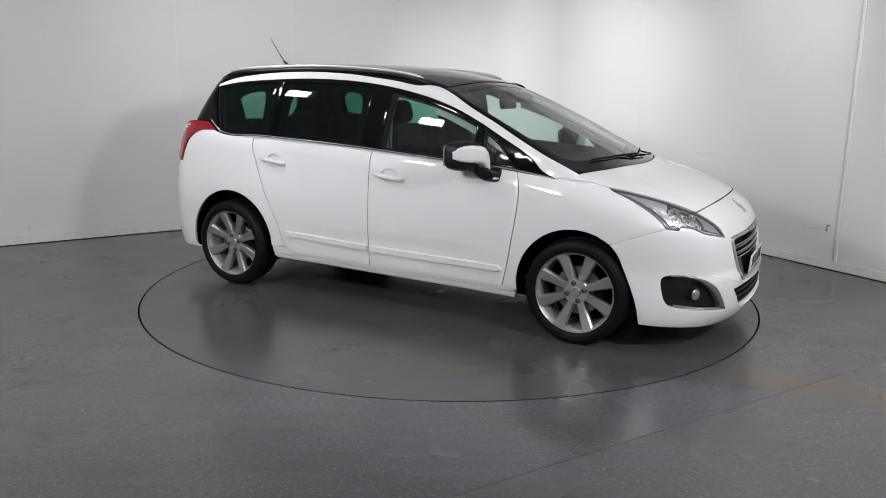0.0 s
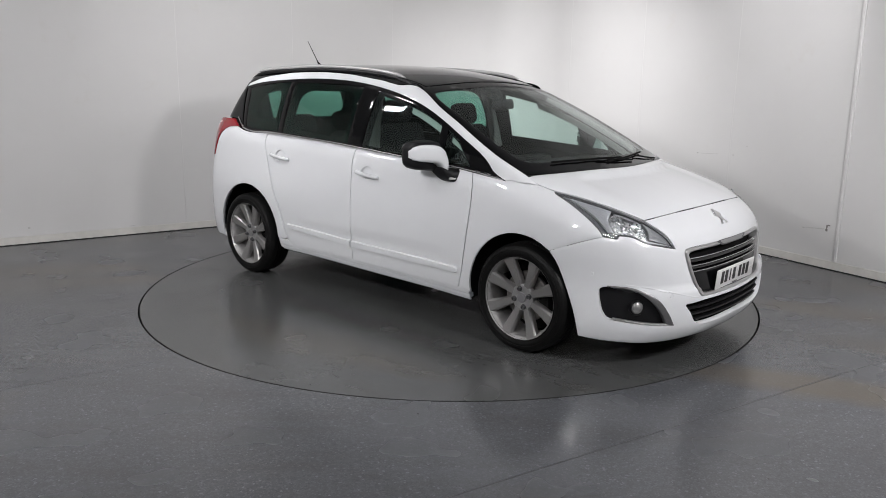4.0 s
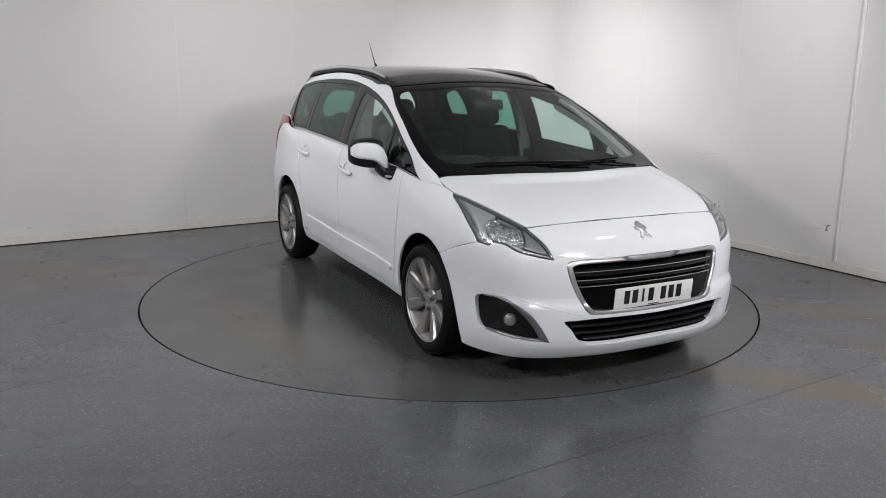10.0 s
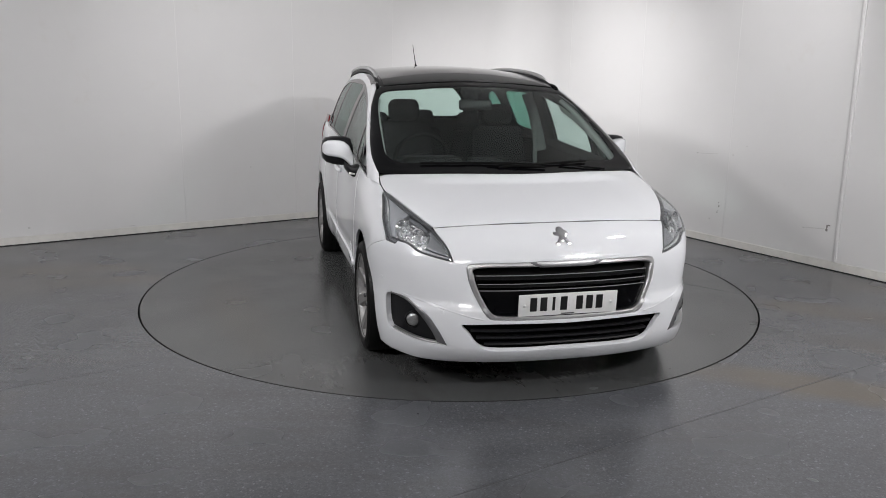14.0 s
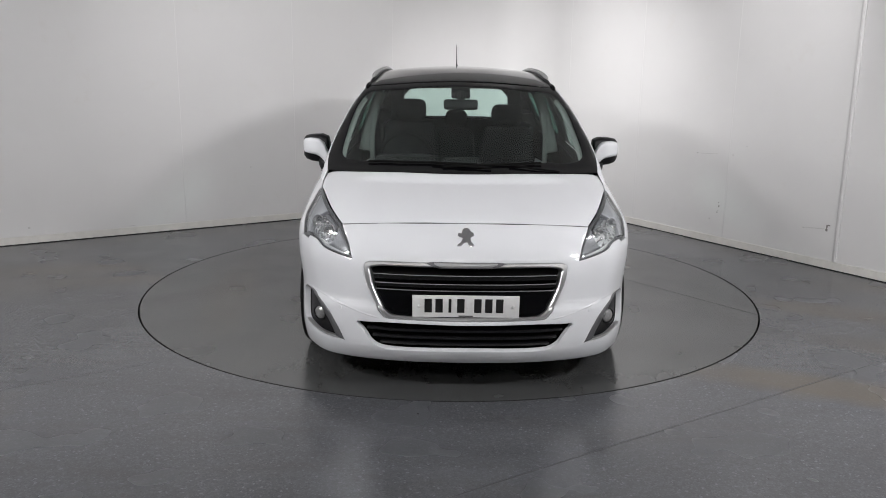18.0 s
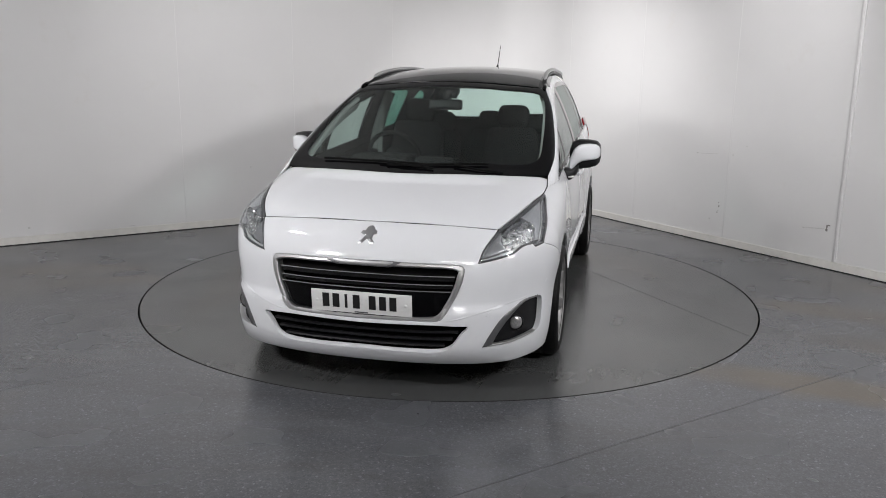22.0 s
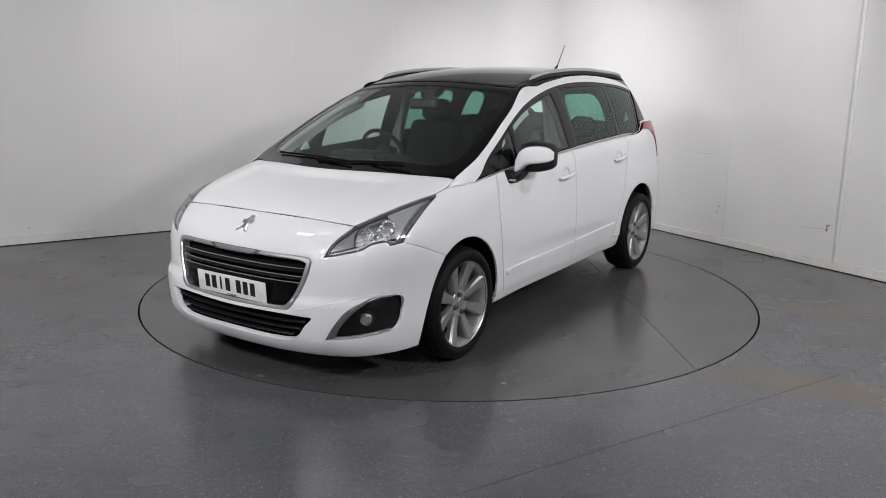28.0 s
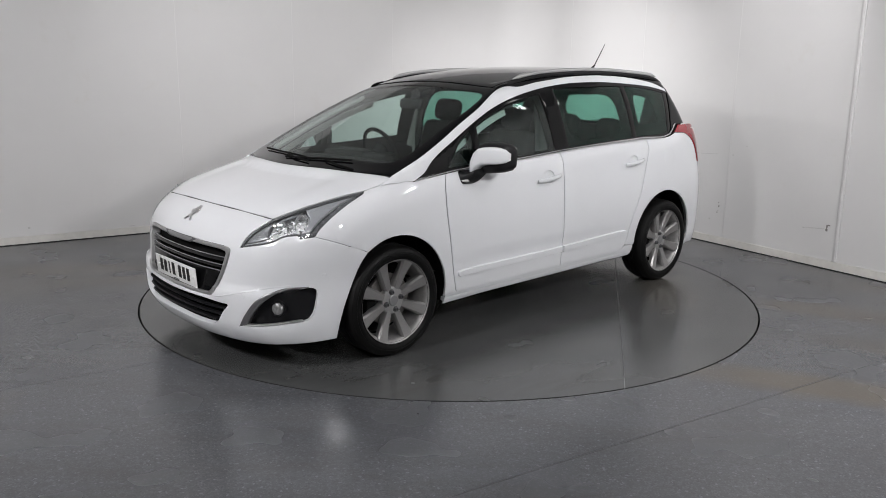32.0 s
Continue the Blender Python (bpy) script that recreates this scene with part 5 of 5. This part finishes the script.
# headlamps
for s in (1, -1):
    lamp = tagged(new("headlamp"), "swept-back clear headlamp with bright reflectors")
    lamp.parent = car
    side = (lambda p: p) if s == 1 else mirrored
    heart = (1.88, .77, .80)
    panel("headlamp_rim", side(HL), lower, "nose", SMOKE, lamp, "dark rim of the headlamp", mirror=False, ring=.009, lift=-.003, depth=.03, edge=.002, res=.014)
    panel("headlamp_bowl", side(HL), lower, "nose", LAMP_DARK, lamp, "dark grey headlamp interior", mirror=False, lift=-.042, depth=.002, gap=.004, edge=0, res=.02)
    def zone(*pts):
        """An outline of the lamp from angles round the nose and heights."""
        return side([(MID + math.cos(radians(a)), math.sin(radians(a)), z, *c) for a, z, *c in pts])

    fin = zone((56.4, .951, 1), (52, .939), (45.7, .912), (40.6, .884, 1), (41.6, .868), (42.6, .845), (42.2, .80), (41.6, .777, 1), (43.0, .777, 1), (43.8, .806), (46.3, .864), (49.9, .912), (53.8, .942))
    panel("headlamp_fin", fin, lower, "nose", LAMP_MID, lamp, "satin grey fin inside the headlamp", mirror=False, lift=-.010, depth=.02, edge=.002, res=.012)
    blade = zone((57, .947, 1), (52.8, .907), (48.5, .850), (45.7, .797), (44.4, .764, 1), (41.4, .754, 1), (41.3, .763, 1), (43.1, .771), (44.1, .80), (46.6, .855), (50.1, .905), (54, .938))
    panel("headlamp_blade", blade, lower, "nose", LAMP_DARK, lamp, "charcoal outer blade of the headlamp", mirror=False, lift=-.016, depth=.02, edge=.002, res=.012)
    lining = zone((55.2, .946, 1), (50.2, .906), (46.6, .857), (44.1, .802), (43.1, .773, 1), (42.9, .775, 1), (43.8, .806), (46.3, .863), (49.9, .911), (54.6, .946, 1))
    panel("headlamp_lining", lining, lower, "nose", REFLECTOR, lamp, "thin chrome edge of the fin", mirror=False, lift=-.007, depth=.02, edge=.001, res=.012, gap=0)
    strip = zone((34.9, .846, 1), (32.5, .822), (29.5, .775), (27.8, .735), (27.2, .712, 1), (30.5, .730), (33, .748, 1), (32.6, .79), (33.4, .825))
    panel("headlamp_strip", strip, lower, "nose", LAMP_GREY_DARK, lamp, "smoked grey indicator of the headlamp", mirror=False, lift=-.014, depth=.02, edge=.002, res=.014)
    ledge = zone((26.5, .692, 1), (30.7, .711), (34.3, .730), (36.9, .757), (40.0, .764, 1), (39.8, .771, 1), (36.6, .766), (34, .745), (30.5, .726), (27, .708, 1))
    panel("headlamp_ledge", ledge, lower, "nose", LAMP_GREY, lamp, "silver ledge of the headlamp", mirror=False, lift=-.013, depth=.02, edge=.002, res=.012)
    bright = zone((40.4, .880, 1), (35.6, .846), (33.2, .822, 1), (32.9, .76), (34.6, .746, 1), (37.3, .767), (40.3, .773), (41.6, .777, 1), (42.1, .80), (42.5, .845), (41.5, .866))
    panel("reflector", bright, lower, "nose", DIMPLED, lamp, "bright faceted reflector", mirror=False, lift=-.030, depth=.01, edge=0, res=.022)
    visor = zone((40.2, .874, 1), (36.2, .850), (33.6, .822, 1), (33.9, .814, 1), (36.4, .838), (40.0, .862, 1))
    panel("headlamp_visor", visor, lower, "nose", LAMP_DARK, lamp, "dark visor over the lamp bowls", mirror=False, lift=-.011, depth=.02, edge=.002, res=.012)
    for (bx, by, bz), r in (((1.905, .780, .820), .038), ((1.990, .715, .788), .032)):
        aim = Matrix.Translation((bx - .020, s * (by - .016), bz)) @ Matrix.Rotation(s * radians(34), 4, "Z") @ Matrix.Rotation(radians(80), 4, "Y")
        bm = bmesh.new()
        lathe(bm, [(r * .12, -.004), (r * .3, -.002), (r * .75, .006), (r, .018), (r * 1.05, .018), (r * 1.05, .010)], 11, aim)
        part("lamp_bowl", bm, REFLECTOR, lamp, "chromed lamp bowl", smooth=False)
    panel("headlamp_glass", side(HL), lower, "nose", LENS, lamp, "clear headlamp cover", mirror=False, lift=.0, depth=.003, gap=.001, edge=.002, back=True, res=.022)

# wipers
for pts, arm in (([(1.325, -.56), (1.375, -.36), (1.412, -.12), (1.424, .08)], [(1.462, .16), (1.448, -.02), (1.408, -.18)]), ([(1.446, -.12), (1.432, .10), (1.395, .30), (1.352, .46)], [(1.412, .56), (1.424, .42), (1.412, .27)])):
    wiper = tagged(new("wiper"), "black windscreen wiper at rest")
    wiper.parent = car
    for nm, pp, r, up_ in (("blade", pts, .005, .009), ("arm", arm, .0045, .014)):
        bm = bmesh.new()
        tube(bm, [(x, y, top_edge(x, y) + up_) for x, y in pp], r, 6, 1.3)
        part(nm, bm, DARK, wiper)

# ---- cabin ----
panel("headlining", both(corners([(.40, 0, 1), (.36, .45, 1), (.28, .60, 1), (-.6, .56, 1), (-1.6, .54, 1), (-1.80, 0, 1)], 2, 4)), upper, "top", LINER, car, "pale grey headlining", mirror=False, lift=-.035, depth=.004, res=.08, edge=0)
inner_f = between(-.02, .66, 6, .02, .045, .02, -.03)
inner_r = [sy(-.86, 1.20), sy(-.60, 1.175), sy(-.33, 1.165), sy(-.28, 1.22), sy(-.29, 1.42), sy(-.36, 1.475), sy(-.60, 1.48), sy(-.82, 1.475), sy(-.90, 1.42), sy(-.90, 1.27)]
inner_c = [sy(-1.40, 1.22), sy(-1.18, 1.21), sy(-1.15, 1.26), sy(-1.17, 1.42), sy(-1.22, 1.47), sy(-1.38, 1.44), sy(-1.43, 1.38)]
inner_q = corners([sy(.72, 1.07), sy(.90, 1.055), sy(.79, 1.18), sy(.72, 1.225)], 0, 1, 2, 3)
panel("pillar_trim", frame_pts, upper, "side", DARK, car, "dark cabin pillar trim", holes=[inner_f, inner_r, inner_c, inner_q], gap=.004, edge=0, depth=.006, lift=-.034, res=.04)
panel("door_card", [(*sy(-1.30, 1.12), 1), (*sy(-.126, 1.085), 1), (*sy(.503, 1.043), 1), (*sy(.959, 1.008), 1), (*sy(1.10, .97), 1), (*sy(.95, .40), 1), (*sy(-.85, .42), 1), (*sy(-1.10, .85), 1)], lower, "side", DARK, car, "dark door lining", lift=-.045, depth=.004, edge=0, res=.06)
panel("quarter_card", [(*sy(-1.06, .80), 1), (*sy(-1.30, 1.125), 1), (*sy(-1.56, 1.14), 1), (*sy(-1.64, 1.20), 1), (*sy(-1.90, 1.20), 1), (*sy(-1.97, .95), 1), (*sy(-1.97, .80), 1)], lower, "side", DARK, car, "dark lining inside the rear quarter", lift=-.05, depth=.004, edge=0, res=.05)
panel("tailgate_lining", both([(0, 0, .62, 1), (0, .84, .62, 1), (0, .84, .95), (0, .80, 1.20, 1), (0, 0, 1.185, 1)]), lower, "rear", DARK, car, "dark lining inside the tailgate", mirror=False, lift=-.045, depth=.004, edge=0, res=.06)
panel("rear_corner_lining", [(0, .595, 1.17, 1), (0, .82, 1.17, 1), (0, .80, 1.255, 1), (0, .61, 1.255, 1)], upper, "rear", DARK, car, "dark lining of the rear corner pillar", lift=-.03, depth=.004, edge=0, res=.04)
panel("door_belt_trim", corners(along(belt_z, -1.48, 1.10, 16, .022) + along(belt_z, 1.10, -1.48, 16, -.05), 0, 16, 17, 33), upper, "side", DARK, car, "dark trim along the top of the doors", lift=-.042, depth=.003, edge=0, res=.04)
cover = [(.30, 1.415), (.432, 1.372), (.64, 1.288), (.85, 1.186), (1.06, 1.064), (1.14, 1.01), (1.10, .995), (1.0, 1.045), (.80, 1.15), (.62, 1.238), (.42, 1.32), (.30, 1.36)]
panel("pillar_cover", corners([sy(*p) for p in cover], 0, 5, 6, 11), upper, "side", PILLAR, car, "pale grey cover inside the windscreen pillar", lift=-.046, depth=.003, edge=0, res=.03)
panel("roof_arch_trim", corners(band_up, 0) + corners(band_lo, 0, -1), whole, "top", DARK, car, "dark trim along the roof edge", gap=.002, depth=.004, res=.03, lift=-.034, edge=0)
bm = bmesh.new()
prof = [(1.42, .98), (1.25, 1.035), (1.05, 1.045), (.86, 1.03), (.74, .98), (.70, .88), (.74, .70), (.80, .45), (1.42, .45)]
rings = [[bm.verts.new((x - .10 * (y / .78) ** 2, y, z - .03 * abs(y / .78) ** 3)) for x, z in prof] for y in [-.80 + .08 * i for i in range(21)]]
for p, q in zip(rings, rings[1:]):
    for i in range(len(prof)):
        bm.faces.new((p[i], p[(i + 1) % len(prof)], q[(i + 1) % len(prof)], q[i]))
dashboard = part("dashboard", bm, TRIM, car, "dark grey soft dashboard")
bm = bmesh.new()
box(bm, (.22, .40, .09), (.76, -.37, 1.025), None, .04, 3)
part("instrument_hood", bm, TRIM, dashboard)
bm = bmesh.new()
box(bm, (.12, .26, .08), (.80, 0, 1.022), None, .03, 3)
part("centre_display", bm, TRIM, dashboard)
wheel_at = Matrix.Translation((.475, -.375, 1.03)) @ Matrix.Rotation(radians(-66), 4, "Y")
steering = tagged(new("steering_wheel"), "black leather steering wheel")
steering.parent = car
bm = bmesh.new()
rings = []
for i in range(40):
    a = 2 * math.pi * i / 40
    rings.append([bm.verts.new(wheel_at @ Vector(((.183 + .015 * math.cos(b)) * math.cos(a), (.183 + .015 * math.cos(b)) * math.sin(a), .015 * math.sin(b)))) for b in (2 * math.pi * k / 8 for k in range(8))])
for i in range(40):
    p, q = rings[i], rings[(i + 1) % 40]
    for k in range(8):
        bm.faces.new((p[k], p[(k + 1) % 8], q[(k + 1) % 8], q[k]))
part("rim", bm, DARK, steering)
for a in (0, 180, 270):
    bm = bmesh.new()
    tube(bm, [wheel_at @ Vector((.05 * math.sin(radians(a)), .05 * math.cos(radians(a)), -.01)), wheel_at @ Vector((.178 * math.sin(radians(a)), .178 * math.cos(radians(a)), 0))], .016, 8, .6)
    part("spoke", bm, TRIM, steering)
bm = bmesh.new()
rr = lathe(bm, [(.02, -.12), (.055, -.04), (.068, 0), (.055, .02), (.001, .026)], 24, wheel_at)
part("boss", bm, TRIM, steering)


def seat(x, y, wide, top, kind, lean=14):
    """A seat with cushion, backrest, headrest and its two posts."""
    st = tagged(new(kind), "dark grey fabric car seat with headrest")
    st.parent = car
    bm = bmesh.new()
    box(bm, (.52, wide, .17), (x + .28, y, .50), Matrix.Rotation(radians(-7), 4, "Y"), .055, 3)
    part("cushion", bm, FABRIC, st)
    m = Matrix.Rotation(radians(-lean), 4, "Y")
    h = (top - .56) / .97 - .185
    bm = bmesh.new()
    vs = box(bm, (.14, wide, h), (0, 0, h / 2), None, .05, 3)
    for v in bm.verts:
        if v.co.z > h * .6:
            v.co.y *= 1 - .28 * (v.co.z - h * .6) / (h * .4)
    bmesh.ops.transform(bm, matrix=Matrix.Translation((x, y, .56)) @ m, verts=bm.verts)
    part("backrest", bm, FABRIC, st)
    bm = bmesh.new()
    box(bm, (.13, .235 if wide > .45 else .2, .17), (0.0, 0, h + .088), None, .055, 4)
    bmesh.ops.transform(bm, matrix=Matrix.Translation((x, y, .56)) @ m, verts=bm.verts)
    part("headrest", bm, FABRIC, st)
    for s in (-1, 1):
        bm = bmesh.new()
        tube(bm, [(0, s * .06, h - .03), (0, s * .06, h + .05)], .006, 6)
        bmesh.ops.transform(bm, matrix=Matrix.Translation((x, y, .56)) @ m, verts=bm.verts)
        part("headrest_post", bm, TRIM, st)


for y, top in ((-.37, 1.42), (.37, 1.385)):
    seat(.0, y, .50, top, "front_seat")
for y in (-.42, 0, .42):
    seat(-1.02, y, .40, 1.29 if y else 1.31, "rear_seat", 18)
bm = bmesh.new()
box(bm, (.04, .235, .072), (.50, .0, 1.393), Matrix.Rotation(radians(-12), 4, "Y"), .019, 4)
inside_mirror = part("rear_view_mirror", bm, BLACK_PLASTIC, car, "black rear-view mirror behind the windscreen")
bm = bmesh.new()
tube(bm, [(.50, 0, 1.415), (.47, 0, 1.44), (.44, 0, 1.46)], [.02, .03, .04], 8)
part("stem", bm, BLACK_PLASTIC, inside_mirror)
bm = bmesh.new()
box(bm, (.12, .13, .05), (.40, 0, 1.472), Matrix.Rotation(radians(20), 4, "Y"), .012, 2)
part("sensor_box", bm, BLACK_PLASTIC, inside_mirror)
# pale linings of the front and middle pillars, belts
for s in (1, -1):
    ax, ay = (1.16, 1.05, .9, .72, .55, .42), (.727, .728, .719, .702, .683, .652)
    bm = bmesh.new()
    tube(bm, [(x, s * (y + .010), top_edge(x, y) - .062) for x, y in zip(ax, ay)], [.020, .021, .021, .020, .018, .016], 10)
    part("front_pillar_lining", bm, PILLAR, car, "pale grey lining of the windscreen pillar")
    bm = bmesh.new()
    tube(bm, [(-.11, s * .72, 1.02), (-.125, s * .695, 1.16), (-.14, s * .655, 1.32), (-.155, s * .60, 1.46)], [.05, .046, .042, .04], 10, .9)
    part("middle_pillar_lining", bm, LINER, car, "grey lining of the middle pillar")
    bm = bmesh.new()
    tube(bm, [(-.09, s * .625, 1.40), (-.08, s * .66, 1.15), (-.075, s * .665, .80)], [.017, .017, .017], 6, .25)
    part("seat_belt", bm, LINER, car, "grey seat belt hanging by the pillar")
for s in (1, -1):
    bm = bmesh.new()
    box(bm, (.95, .03, .58), (-1.50, s * .66, .88), None, .01)
    box(bm, (.36, .03, .26), (-1.70, s * .52, 1.10), None, .01)
    part("load_side_trim", bm, TRIM, car, "dark trim beside the load space")
    bm = bmesh.new()
    box(bm, (.16, .12, .32), (-1.64, s * .555, 1.335), Matrix.Rotation(radians(-18), 4, "Y"), .03)
    part("rear_pillar_lining", bm, DARK, car, "dark lining of the rear pillar")
bm = bmesh.new()
box(bm, (1.0, 1.3, .03), (-1.55, 0, .62), None, .01)
part("load_floor", bm, TRIM, car, "dark load floor")
bm = bmesh.new()
box(bm, (3.0, 1.45, .03), (-.35, 0, .33), None, .01)
part("cabin_floor", bm, TRIM, car, "dark cabin carpet")

# every part of the car sits off the turntable's centre
for ob in list(car.children):
    if not ob.name.startswith("wheel") or ob.name.startswith("wheel_arch"):
        ob.location = (OFF[0], OFF[1], 0)


def motions():
    """The turntable carries the car round at an even pace."""
    rows = [(2.0 * i, pose(0, 0, 0, 0, 0, -28.19 - 3.4035 * 2.0 * i)) for i in range(17)]
    walk(car, rows)
    walk(turntable, rows)


motions()
